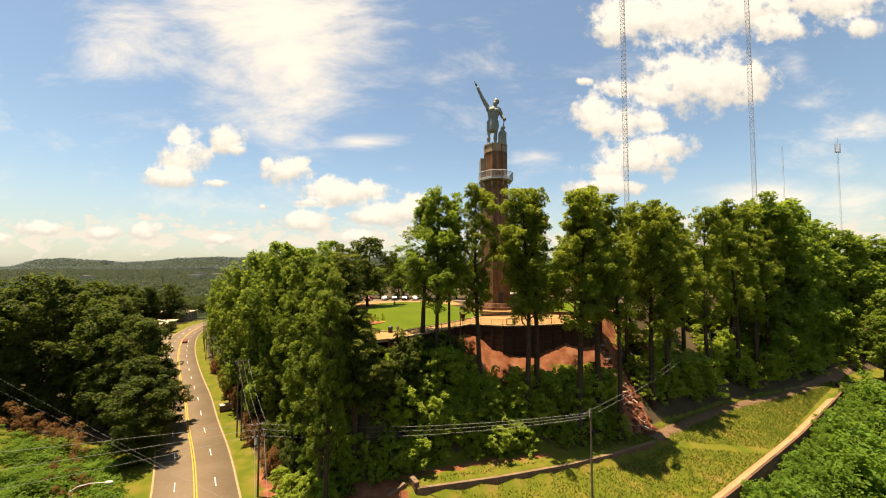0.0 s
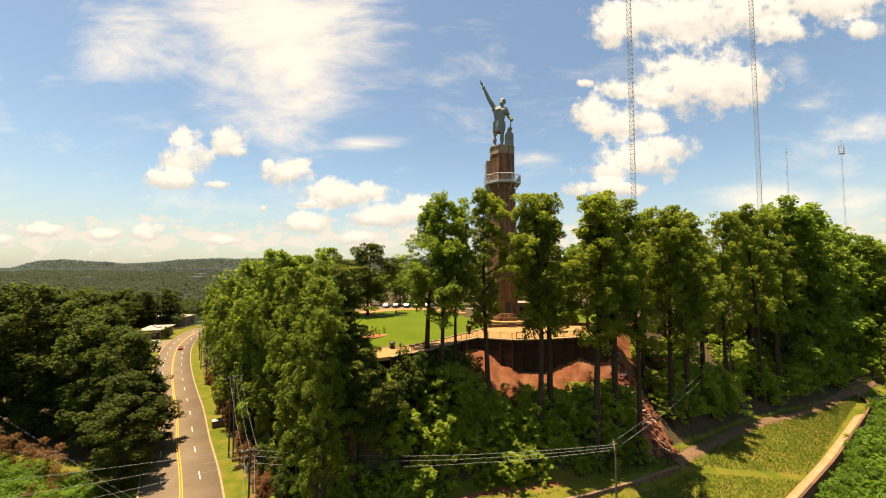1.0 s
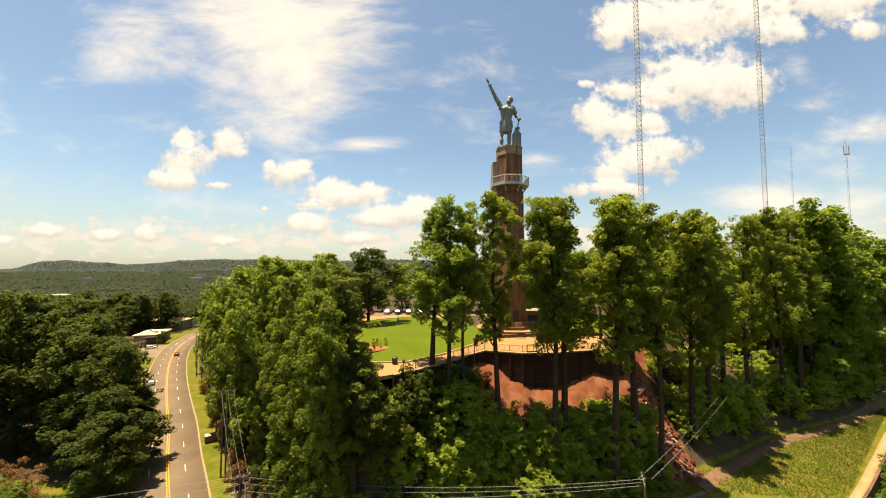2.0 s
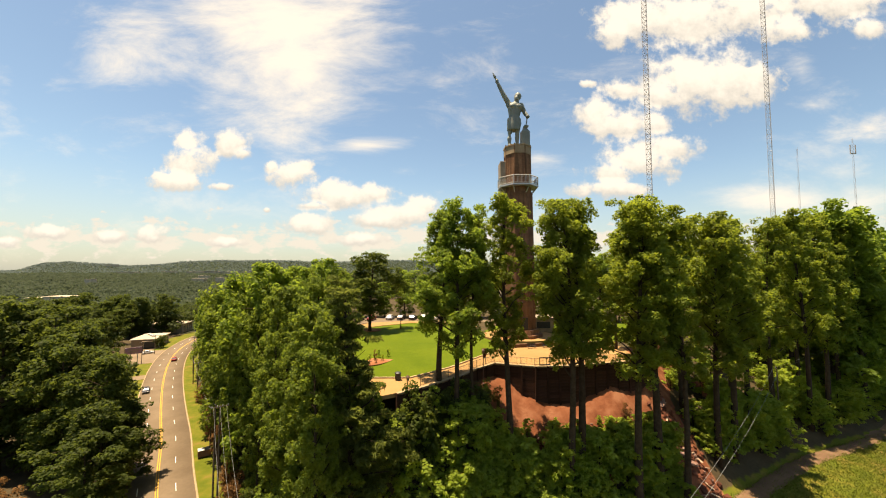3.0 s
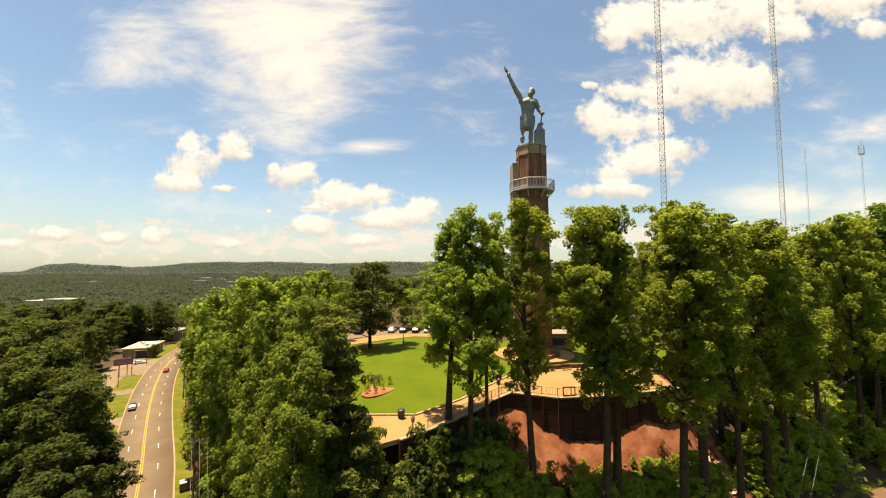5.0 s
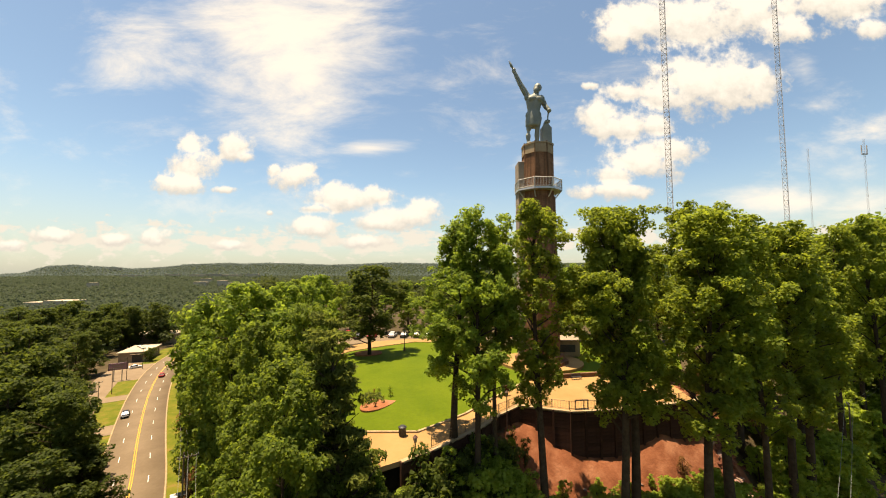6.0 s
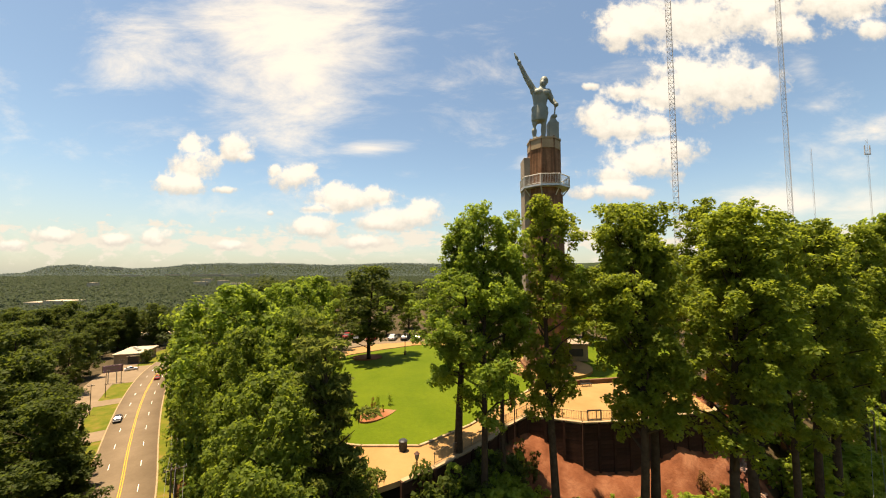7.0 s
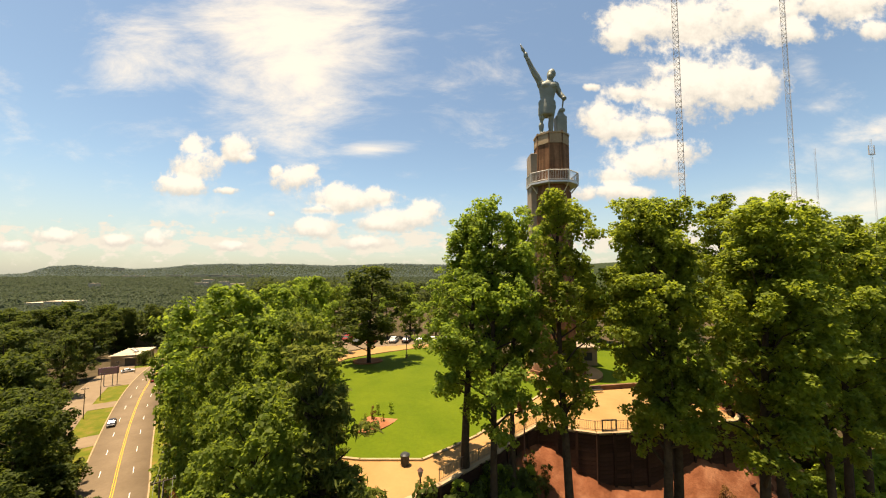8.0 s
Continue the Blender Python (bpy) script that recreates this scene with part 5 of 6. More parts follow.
def timber_wall():
    """Soldier beam wall with horizontal lagging below the plaza."""
    t = thing("retaining_wall", "dark timber retaining wall below the plaza", "wall", Matrix.Translation((0, 0, 19)), kind="structure")
    line = [(-8.8, 58.7), (-6, 61.0), (-0.3, 66.5), (2.4, 70.3), (5.6, 73.5), (12, 71.4), (18, 72.0), (31, 75.4), (35, 79)]
    plank = {}
    for (x0, y0), (x1, y1) in zip(line, line[1:]):
        d = math.hypot(x1 - x0, y1 - y0)
        a = math.atan2(y1 - y0, x1 - x0)
        n = max(1, round(d / 2.4))
        w = d / n
        for i in range(n):
            px, py = x0 + (x1 - x0) * (i + 0.5) / n, y0 + (y1 - y0) * (i + 0.5) / n
            key = round(w, 3)
            if key not in plank:
                plank[key] = mesh_of("board", box(bmesh.new(), 0, 0, 0, w * 0.985, 0.14, 0.46, bevel=0.015))
                plank[key].materials.append(TIMBER)
            for k in range(12):
                b = part("board", plank[key], None, t, at=pose(px, py, -0.75 + k * 0.48, 0, 0, math.degrees(a)))
            sx, sy = x0 + (x1 - x0) * i / n, y0 + (y1 - y0) * i / n
            part("soldier_beam", box(bmesh.new(), sx + 0.1 * math.sin(a), sy - 0.1 * math.cos(a), 2.0, 0.28, 0.28, 6.2, a), TIMBER, t)
        cap = bmesh.new()
        box(cap, (x0 + x1) / 2, (y0 + y1) / 2 + 0.1, 5.05, d + 0.1, 0.5, 0.16, a)
        part("coping", cap, KERB, t, "pale concrete coping")


timber_wall()


def lamp_post(x, y, z, h, label="dark park lamp post with a lantern head"):
    t = thing("lamp_post", label, "lamp", Matrix.Translation((x, y, z)), group="park lamps")
    part("base", tube(bmesh.new(), [(0, 0, -0.3), (0, 0, 0.16 * h), (0, 0, 0.2 * h)], [0.05 * h + 0.01, 0.045 * h, 0.09], 10), LAMPBROWN, t)
    part("pole", tube(bmesh.new(), [(0, 0, 0.19 * h), (0, 0, h - 0.7)], [0.085, 0.065], 8), LAMPBROWN, t)
    part("lantern", tube(bmesh.new(), [(0, 0, h - 0.7), (0, 0, h - 0.55), (0, 0, h - 0.1)], [0.08, 0.16, 0.24], 8), KERB, t, "pale lantern glass")
    part("cap", tube(bmesh.new(), [(0, 0, h - 0.1), (0, 0, h + 0.12)], [0.28, 0.06], 8), LAMPBROWN, t)


LAMPBROWN = material("lamp_brown", [(0.055, 0.022, 0.014), (0.085, 0.036, 0.024)], 3, 0.5)
lamp_post(3.4, 70.4, 20.6, 6.4)
lamp_post(-14.2, 104.5, 24.6, 4.6)
lamp_post(-7.6, 60.3, 24.1, 1.7, "short dark path lamp with a lantern head")


# ---- entrance pavilion beside the tower ----
def pavilion():
    t = thing("entrance_pavilion", "low brown stone pavilion with a flat roof beside the tower", "building", Matrix.Translation((20.4, 101.5, 24.7)))
    for x, y, sx, sy in ((0, -2.3, 6.0, 0.35), (0, 2.3, 6.0, 0.35), (-2.85, 0, 0.34, 4.24), (2.85, 0, 0.34, 4.24)):
        part("wall", box(bmesh.new(), x, y, 1.6, sx, sy, 3.2), STONE_CAP, t)
    part("roof", box(bmesh.new(), 0, 0, 3.36, 7.0, 5.6, 0.3, bevel=0.04), SHAFT, t, "flat overhanging roof")
    part("window", box(bmesh.new(), 0.4, -2.5, 1.7, 3.2, 0.08, 1.5), BLACK, t, "dark glass window")


pavilion()


# ---- rubble on the clay ----
def rubble():
    rng = random.Random(11)
    meshes = []
    for k in range(4):
        bm = bmesh.new()
        bmesh.ops.create_icosphere(bm, subdivisions=1, radius=0.5)
        for v in bm.verts:
            v.co *= 0.7 + 0.6 * rng.random()
            v.co.z *= 0.6
        me = mesh_of("rock", bm)
        me.materials.append(ROCK)
        meshes.append(me)
    for i in range(46):
        if i < 28:
            y = 70.5 + 10 * rng.random()
            x = 36.3 - 0.2 * (y - 72) + rng.gauss(0, 1.0)
            size = rng.uniform(0.5, 1.5)
        else:
            x, y = rng.uniform(9, 27), rng.uniform(65, 70.5)
            size = rng.uniform(0.2, 0.6)
        ob = part("rock", rng.choice(meshes), None, None, at=Matrix.LocRotScale((x, y, ground_z(x, y) + 0.1 * size), Euler((0, 0, rng.random() * 6)), (size * rng.uniform(0.8, 1.6), size, size)))
        tagged(ob, "rough reddish rock lying on the clay bank", "rock", "rubble on the clay bank")


ROCK = material("reddish_rock", [(0.16, 0.085, 0.06), (0.30, 0.20, 0.16)], 1.5, 0.9, 0.03, 8, by_object=0.3, fine=0.2)
rubble()

# ---- bench below the bank: stone wall, walkway ----
def stone_wall(line, zs, h, w, label, step=0.55, course=0.3, mat=WALLSTONE, name="stone_wall", top=None):
    """Coursed stones laid along a line, each a piece of its own, with a pale coping."""
    t = thing(name, label, "wall", Matrix.Identity(4), kind="structure")
    rng = random.Random(3)
    meshes = []
    for k in range(5):
        bm = box(bmesh.new(), 0, 0, 0, step * (0.86 + 0.025 * k), w, course * 0.93, bevel=0.03)
        me = mesh_of("stone", bm)
        me.materials.append(mat)
        meshes.append(me)
    core = bmesh.new()
    count = 0
    for i, ((x0, y0), (x1, y1)) in enumerate(zip(line, line[1:])):
        d = math.hypot(x1 - x0, y1 - y0)
        a = math.atan2(y1 - y0, x1 - x0)
        n = max(1, round(d / step))
        z0, z1 = zs[i], zs[i + 1]
        slope = math.atan2(z1 - z0, d)
        mid = Matrix.Translation(((x0 + x1) / 2, (y0 + y1) / 2, (z0 + z1) / 2 - h / 2)) @ Euler((0, -slope, a)).to_matrix().to_4x4()
        bmesh.ops.create_cube(core, size=1.0, matrix=mid @ Matrix.Diagonal((d + 0.05, w * 0.88, h, 1)))
        cop = bmesh.new()
        bmesh.ops.create_cube(cop, size=1.0, matrix=Matrix.Translation((0, 0, h / 2 + 0.05)) @ Matrix.Diagonal((d + w * 0.1, w * 1.05, 0.10, 1)))
        part("coping", cop, top or KERB, t, "stone coping", at=mid)
        for c in range(int(h / course)):
            for j in range(n):
                if count >= 300:
                    break
                q = min(1.0, (j + 0.5 + (0.5 if c % 2 else 0)) / n)
                zz = z0 + (z1 - z0) * q - h + course * (c + 0.5)
                part("stone", rng.choice(meshes), None, t, at=Matrix.LocRotScale((x0 + (x1 - x0) * q, y0 + (y1 - y0) * q, zz), Euler((0, -slope, a)), (1, rng.uniform(0.95, 1.06), 1)))
                count += 1
    part("wall_core", core, mat, t)
    return t


# coping a lighter brown than the stones below it
COPING = material("paler_coping_stone", [(0.13, 0.085, 0.05), (0.21, 0.145, 0.09)], 0.9, 0.9, 0.01, 9, fine=0.2)
stone_wall([(-3.6, 51.0), (8, 53.8), (19, 57.0), (28, 60.2), (37.2, 63.8)], [5.05, 4.95, 4.9, 5.0, 5.3], 1.4, 0.42, "long low brown stone wall with a paler stone coping", 0.8, 0.42, top=COPING)
stone_wall([(-3.6, 51.0), (-4.6, 52.6)], [5.8, 5.8], 2.0, 0.7, "end pier of the brown stone wall", 0.7, 0.45, top=COPING)
stone_wall([(-5.2, 51.6), (-9.5, 48.2), (-13, 47.0)], [5.6, 4.0, 3.2], 1.4, 0.5, "low stone wall stepping down the red bank", 0.7, 0.42, top=COPING)
WALKWAY = [(22, 40), (30, 45), (36.8, 49.0), (50, 57.4), (62.8, 65.5), (80, 77.2), (96, 88.2), (101, 93), (103, 98)]


def ribbon(line, off0, off1, z, depth, mat, name, label, category, kind="structure"):
    pts = np.array(line, float)
    d = np.gradient(pts, axis=0)
    d /= np.linalg.norm(d, axis=1)[:, None]
    nrm = np.stack([d[:, 1], -d[:, 0]], -1)
    n = len(pts)
    v = []
    for o, dz in ((off0, 0), (off1, 0), (off1, -depth), (off0, -depth)):
        q = pts + nrm * o
        v.append(np.concatenate([q, np.full((n, 1), z + dz)], 1))
    f = [(a * n + i, b * n + i, b * n + i + 1, a * n + i + 1) for a, b in ((0, 1), (1, 2), (2, 3), (3, 0)) for i in range(n - 1)]
    me = quads_mesh(name, np.concatenate(v), f, mat)
    return tagged(part(name, me), label, category, kind=kind)


def smooth_line(line, n=60):
    pts = np.array(line, float)
    s = np.concatenate([[0], np.cumsum(np.linalg.norm(np.diff(pts, axis=0), axis=1))])
    q = np.linspace(0, s[-1], n)
    out = np.stack([np.interp(q, s, pts[:, k]) for k in (0, 1)], -1)
    for _ in range(4):
        out[1:-1] = (out[:-2] + 2 * out[1:-1] + out[2:]) / 4
    return out


WL = smooth_line(WALKWAY)
WALKPINK = material("walkway_concrete", [(0.32, 0.175, 0.085), (0.40, 0.235, 0.125)], 0.4, 0.88, 0.004, 20, fine=0.12)
ribbon(WL, -0.7, 0.65, 4.75, 1.6, WALKPINK, "walkway", "pale sunlit concrete walkway on the slope", "walkway")
stone_wall([tuple(p) for p in WL[::3] + np.array([0.78, -0.62])], [5.75] * len(WL[::3]), 3.3, 0.32, "brown stone wall along the outside of the walkway", 0.9, 0.45, top=WALLSTONE)
DIRT = material("dirt_path", [(0.105, 0.062, 0.036), (0.175, 0.105, 0.062)], 0.5, 0.95, 0.03, 6, fine=0.2)
PATHL = smooth_line([(37.5, 65.6), (42, 68.2), (52, 74.0), (64, 80.4), (80, 86.0), (97, 93.5), (112, 102), (128, 112), (150, 124)])


def dirt_path():
    pts = PATHL
    d = np.gradient(pts, axis=0)
    d /= np.linalg.norm(d, axis=1)[:, None]
    nrm = np.stack([d[:, 1], -d[:, 0]], -1)
    v, f = [], []
    offs = [-1.5, -0.7, 0.0, 0.7, 1.5]
    for o in offs:
        q = pts + nrm * (o + 0.15 * np.sin(np.arange(len(pts)) * 1.7 + o))[:, None]
        z = land(q[:, 0], q[:, 1]) + (0.22 if abs(o) < 1.4 else -0.05)
        v.append(np.concatenate([q, z[:, None]], 1))
    n = len(pts)
    for a in range(len(offs) - 1):
        f += [(a * n + i, (a + 1) * n + i, (a + 1) * n + i + 1, a * n + i + 1) for i in range(n - 1)]
    ob = part("dirt_path", quads_mesh("dirt_path", np.concatenate(v), f, DIRT))
    tagged(ob, "worn brown dirt path at the foot of the bank", "path", kind="structure")


dirt_path()


# ---- grass tufts ----
def grass_tufts():
    rng = np.random.default_rng(8)
    n = 42000
    x = rng.uniform(-2, 104, n)
    walkline, foot = np.interp(x, WALK_X, WALK_Y), np.interp(x, FOOT_X, FOOT_Y)
    y = walkline + 1.6 + (foot - walkline - 1.8) * rng.random(n)
    ok = (y > 36) & ~((np.abs(y - foot + 2.0) < 1.7) & (x < 25)) & (np.abs(y - np.interp(x, [-3.6, 37.2], [51, 63.8])) > 0.8)
    x, y = x[ok], y[ok]
    n = len(x)
    z = land(x, y)
    a, h = rng.random(n) * 6.28, rng.uniform(0.12, 0.42, n)
    lx, ly = rng.normal(size=n) * 0.22, rng.normal(size=n) * 0.22
    w = rng.uniform(0.03, 0.13, n)
    v = np.stack([np.stack([x - w * np.cos(a), y - w * np.sin(a), z - 0.03], -1), np.stack([x + w * np.cos(a), y + w * np.sin(a), z - 0.03], -1), np.stack([x + lx, y + ly, z + h], -1)], 1).reshape(-1, 3)
    f = np.arange(3 * n).reshape(-1, 3)
    ob = part("grass", quads_mesh("grass", v, f, leaf_material("grass_blade", (0.10, 0.135, 0.018), (0.165, 0.165, 0.030), (0.17, 0.20, 0.03), 0.6)))
    tagged(ob, "tufts of rough sunlit grass on the slope", "grass", kind="stuff")


grass_tufts()


# ---- poles and lines ----
def pole(x, y, z, h, arms, label="weathered wooden power pole with crossarms", r=0.16, turn=0.0, transformer=False):
    t = thing("power_pole", label, "power pole", Matrix.LocRotScale((x, y, z), Euler((0, 0, turn)), None), group="power poles")
    part("pole", tube(bmesh.new(), [(0, 0, -0.8), (0, 0, h)], [r, r * 0.65], 10), POLEWOOD, t)
    for az, w in arms:
        arm = part("crossarm", box(bmesh.new(), 0, 0.14, az, w, 0.1, 0.13), POLEWOOD, t)
        for k in range(4):
            part("insulator", tube(bmesh.new(), [((k - 1.5) * w / 3.3, 0.14, az + 0.06), ((k - 1.5) * w / 3.3, 0.14, az + 0.3)], [0.05, 0.065], 6), STEEL, arm)
    if transformer:
        part("transformer", tube(bmesh.new(), [(0.4, 0, h - 3.2), (0.4, 0, h - 2.2)], 0.28, 10), STEEL, t, "grey can transformer")
    return (x, y, z)


def wire(a, b, sag=0.6, r=0.018, label="thin overhead power line"):
    a, b = Vector(a), Vector(b)
    pts = [a.lerp(b, k / 14) - Vector((0, 0, sag * 4 * (k / 14) * (1 - k / 14))) for k in range(15)]
    tagged(part("power_line", tube(bmesh.new(), [p - a for p in pts], r, 4), CABLE, at=Matrix.Translation(a)), label, "cable", "overhead lines")


ALONG = math.atan2(16.5, -13) + math.pi / 2
pole(-28.9, 57.2, 0, 11.3, [(11.1, 2.4), (10.2, 2.4), (9.2, 2.0)], turn=ALONG, transformer=True)
pole(-41.6, 75.0, 0, 16.4, [(16.2, 2.6)], turn=ALONG)
pole(-43.4, 76.6, 0, 16.0, [], "tall plain wooden pole beside the road")
ROW = [(-54.5, 92.5, 11.5), (-66, 107, 11.5), (-78.5, 122.5, 11.5), (-90.5, 137.5, 11), (-99.5, 150, 11), (-110, 165, 11), (-119, 180, 11)]
for x, y, h in ROW:
    pole(x, y, 0, h, [(h - 0.3, 2.4)], turn=ALONG)
pole(18.8, 46.2, ground_z(18.8, 46.2), 17.4 - ground_z(18.8, 46.2), [(17.1 - ground_z(18.8, 46.2), 2.4)], turn=1.2)
pole(64, 86, 5.6, 14.5, [(14.2, 2.0)], turn=0.9)
pole(115, 114, ground_z(115, 114), 13.5, [(13.2, 2.2), (12.2, 2.2)], turn=0.9)
chain = [(-28.9, 57.2, 11.2), (-41.6, 75.0, 16.3)] + [(x, y, h - 0.1) for x, y, h in ROW]
for p, q in zip(chain, chain[1:]):
    for o in (-0.95, 0.0, 0.95):
        wire((p[0] + 0.8 * o, p[1] + 0.6 * o, p[2]), (q[0] + 0.8 * o, q[1] + 0.6 * o, q[2]), 0.8)
for dz, o in ((0.0, 0.0), (-0.9, 0.3), (-1.9, 0.6)):
    wire((-28.9 + o, 57.2, 11.2 + dz), (18.8 - o, 46.2, 17.3 + dz * 0.35), 1.1)
    wire((-28.9 - o, 57.2, 11.2 + dz), (-96 + o, 36, 12.6 + dz * 4.5), 0.3)
for o in (-0.7, 0.7):
    wire((18.8 + o, 46.2, 17.3), (64 + o, 86, 20.0), 1.2)
    wire((64 + o, 86, 19.9), (115 + o, 114, ground_z(115, 114) + 13.4), 1.2)
    wire((-28.9 + o, 57.2, 10.3), (-5 + o, 12, 12), 0.8)
wire((-127, 82, 23.8), (-9.4, 36, 7.0), 0.0, 0.008)
wire((-123, 80, 19.8), (-8.8, 34, 9.2), 0.0, 0.008)
wire((18.8, 46.2, 15.6), (25.5, 52.5, 5.2), 0.0, 0.018, "taut guy wire of the pole")


def street_lamp(x, y, h):
    t = thing("street_lamp", "street lamp with a long curved metal arm", "street lamp", Matrix.LocRotScale((x, y, ground_z(x, y)), Euler((0, 0, 0.1)), None))
    part("pole", tube(bmesh.new(), [(0, 0, -0.5), (0, 0, h)], [0.11, 0.08], 8), STEEL, t)
    part("arm", tube(bmesh.new(), [(0, 0, h - 0.1), (0.8, 0, h + 0.45), (2.2, 0, h + 0.75), (4.0, 0, h + 0.8)], [0.06, 0.055, 0.05, 0.05], 6), RAILWHITE, t)
    part("lamp_head", tube(bmesh.new(), [(3.9, 0, h + 0.8), (4.1, 0, h + 0.78), (4.6, 0, h + 0.78), (4.85, 0, h + 0.8)], [0.07, 0.17, 0.17, 0.06], 8), RAILWHITE, t)


street_lamp(-45.8, 45.0, 8.4 - ground_z(-45.8, 45.0))


# ---- roadside ----
def skip(x, y):
    t = thing("dumpster", "dark brown steel dumpster on the road verge", "dumpster", Matrix.LocRotScale((x, y, 0.02), Euler((0, 0, ALONG)), None))
    bm = bmesh.new()
    box(bm, 0, 0, 0.85, 2.3, 1.5, 1.3, bevel=0.05)
    part("body", bm, RUST, t)
    for s in (-1, 1):
        part("lid", box(bmesh.new(), 0.58 * s, 0, 1.56, 1.12, 1.6, 0.08), RAILWHITE if s > 0 else BLACK, t)
        for q in (-0.6, 0.6):
            part("foot", box(bmesh.new(), s, q, 0.1, 0.16, 0.16, 0.2), BLACK, t)
    for q in (-0.7, 0, 0.7):
        part("rib", box(bmesh.new(), q, -0.78, 0.85, 0.1, 0.08, 1.25), RUST, t)


RUST = material("rusty_brown_steel", [(0.10, 0.040, 0.025), (0.17, 0.075, 0.045)], 1.5, 0.7, fine=0.25)
skip(-54.2, 90.2)
GLASS = material("dark_car_glass", [(0.015, 0.018, 0.022), (0.03, 0.034, 0.04)], 1, 0.2)


def car(x, y, z, turn, paint, label, name="car"):
    t = thing(name, label, "car", Matrix.LocRotScale((x, y, z), Euler((0, 0, turn)), None))
    bm = bmesh.new()
    prof = [(-2.2, 0.35), (-2.25, 0.75), (-2.1, 0.92), (-1.2, 0.98), (1.1, 0.96), (2.0, 0.80), (2.25, 0.62), (2.2, 0.35)]
    for pr, hw in ((prof, 0.88),):
        l = [bm.verts.new((px, -hw, pz)) for px, pz in pr]
        r = [bm.verts.new((px, hw, pz)) for px, pz in pr]
        bm.faces.new(l), bm.faces.new(r[::-1])
        for i in range(len(pr)):
            bm.faces.new((l[i], l[(i + 1) % len(pr)], r[(i + 1) % len(pr)], r[i]))
    fix(bm)
    bmesh.ops.bevel(bm, geom=list(bm.edges), offset=0.07, segments=2, affect="EDGES")
    part("body", bm, paint, t)
    bm = bmesh.new()
    lo = [(-1.75, -0.78), (1.0, -0.78), (1.0, 0.78), (-1.75, 0.78)]
    hi = [(-1.25, -0.62), (0.25, -0.62), (0.25, 0.62), (-1.25, 0.62)]
    a = [bm.verts.new((q, w, 0.95)) for q, w in lo]
    b = [bm.verts.new((q, w, 1.42)) for q, w in hi]
    for i in range(4):
        bm.faces.new((a[i], a[(i + 1) % 4], b[(i + 1) % 4], b[i]))
    bm.faces.new(a[::-1]), bm.faces.new(b)
    part("windows", fix(bm), GLASS, t, "dark tinted car windows")
    part("roof", box(bmesh.new(), -0.5, 0, 1.44, 1.6, 1.28, 0.06, bevel=0.02), paint, t)
    for sx in (-1.35, 1.35):
        for sy in (-0.8, 0.8):
            w = part("wheel", tube(bmesh.new(), [(sx, sy - 0.11, 0.32), (sx, sy + 0.11, 0.32)], 0.32, 14), BLACK, t)
            part("rim", tube(bmesh.new(), [(sx, sy - 0.118, 0.32), (sx, sy + 0.118, 0.32)], 0.19, 10), STEEL, w)
    for sy in (-0.6, 0.6):
        part("headlight", box(bmesh.new(), 2.2, sy, 0.66, 0.08, 0.34, 0.13), RAILWHITE, t)
        part("tail_light", box(bmesh.new(), -2.22, sy, 0.76, 0.06, 0.3, 0.14), TAILRED, t)


TAILRED = material("tail_light_red", [(0.35, 0.02, 0.015), (0.42, 0.03, 0.02)], 1, 0.3)


def paint(name, c, metal=0.2):
    mt = material(name, [c, tuple(q * 1.12 for q in c)], 0.4, 0.5, metal=0.0)
    mt.node_tree.nodes["Principled BSDF"].inputs["Specular IOR Level"].default_value = 0.2
    return mt


CARDARK, CARWHITE, CARRED, CARSILVER = paint("car_paint_dark", (0.02, 0.022, 0.03)), paint("car_paint_white", (0.7, 0.7, 0.68), 0.0), paint("car_paint_red", (0.25, 0.02, 0.02)), paint("car_paint_silver", (0.4, 0.41, 0.42), 0.5)


def on_road(y, lane):
    dx = (road_x(y + 0.5) - road_x(y - 0.5))
    n = math.hypot(1, dx)
    return float(road_x(y)) + lane / n, y - dx * lane / n, math.atan2(1, dx)


for y, lane, p, lab, flip in ((131.5, -4.1, CARDARK, "dark car driving on the road", math.pi), (168.0, 1.4, CARRED, "dark red car driving on the road", 0)):
    x, yy, a = on_road(y, lane)
    car(x, yy, 0.07, a + flip, p, lab)
for i, (x, y, p, lab) in enumerate([(-29, 122, CARDARK, "dark car parked in the car park"), (-25.5, 123, CARRED, "red car parked in the car park"), (-20, 124.5, CARSILVER, "silver car parked in the car park"), (-16.6, 124.5, CARDARK, "dark car parked in the car park"), (-13, 124.5, CARDARK, "dark car parked in the car park"),
                                    (-9.6, 124.5, CARWHITE, "white car parked in the car park"), (-6, 124, CARSILVER, "silver car parked in the car park"), (-33, 127, CARRED, "red car parked in the car park")]):
    car(x, y, 24.1, 1.45, p, lab)


# ---- roadside forecourt and buildings ----
def offset_poly(y0, y1, o0, o1, n=14):
    ys = np.linspace(y0, y1, n)
    out = []
    for o, seq in ((o0, ys), (o1, ys[::-1])):
        for y in seq:
            x, yy, _ = on_road(float(y), o)
            out.append((x, yy))
    return out


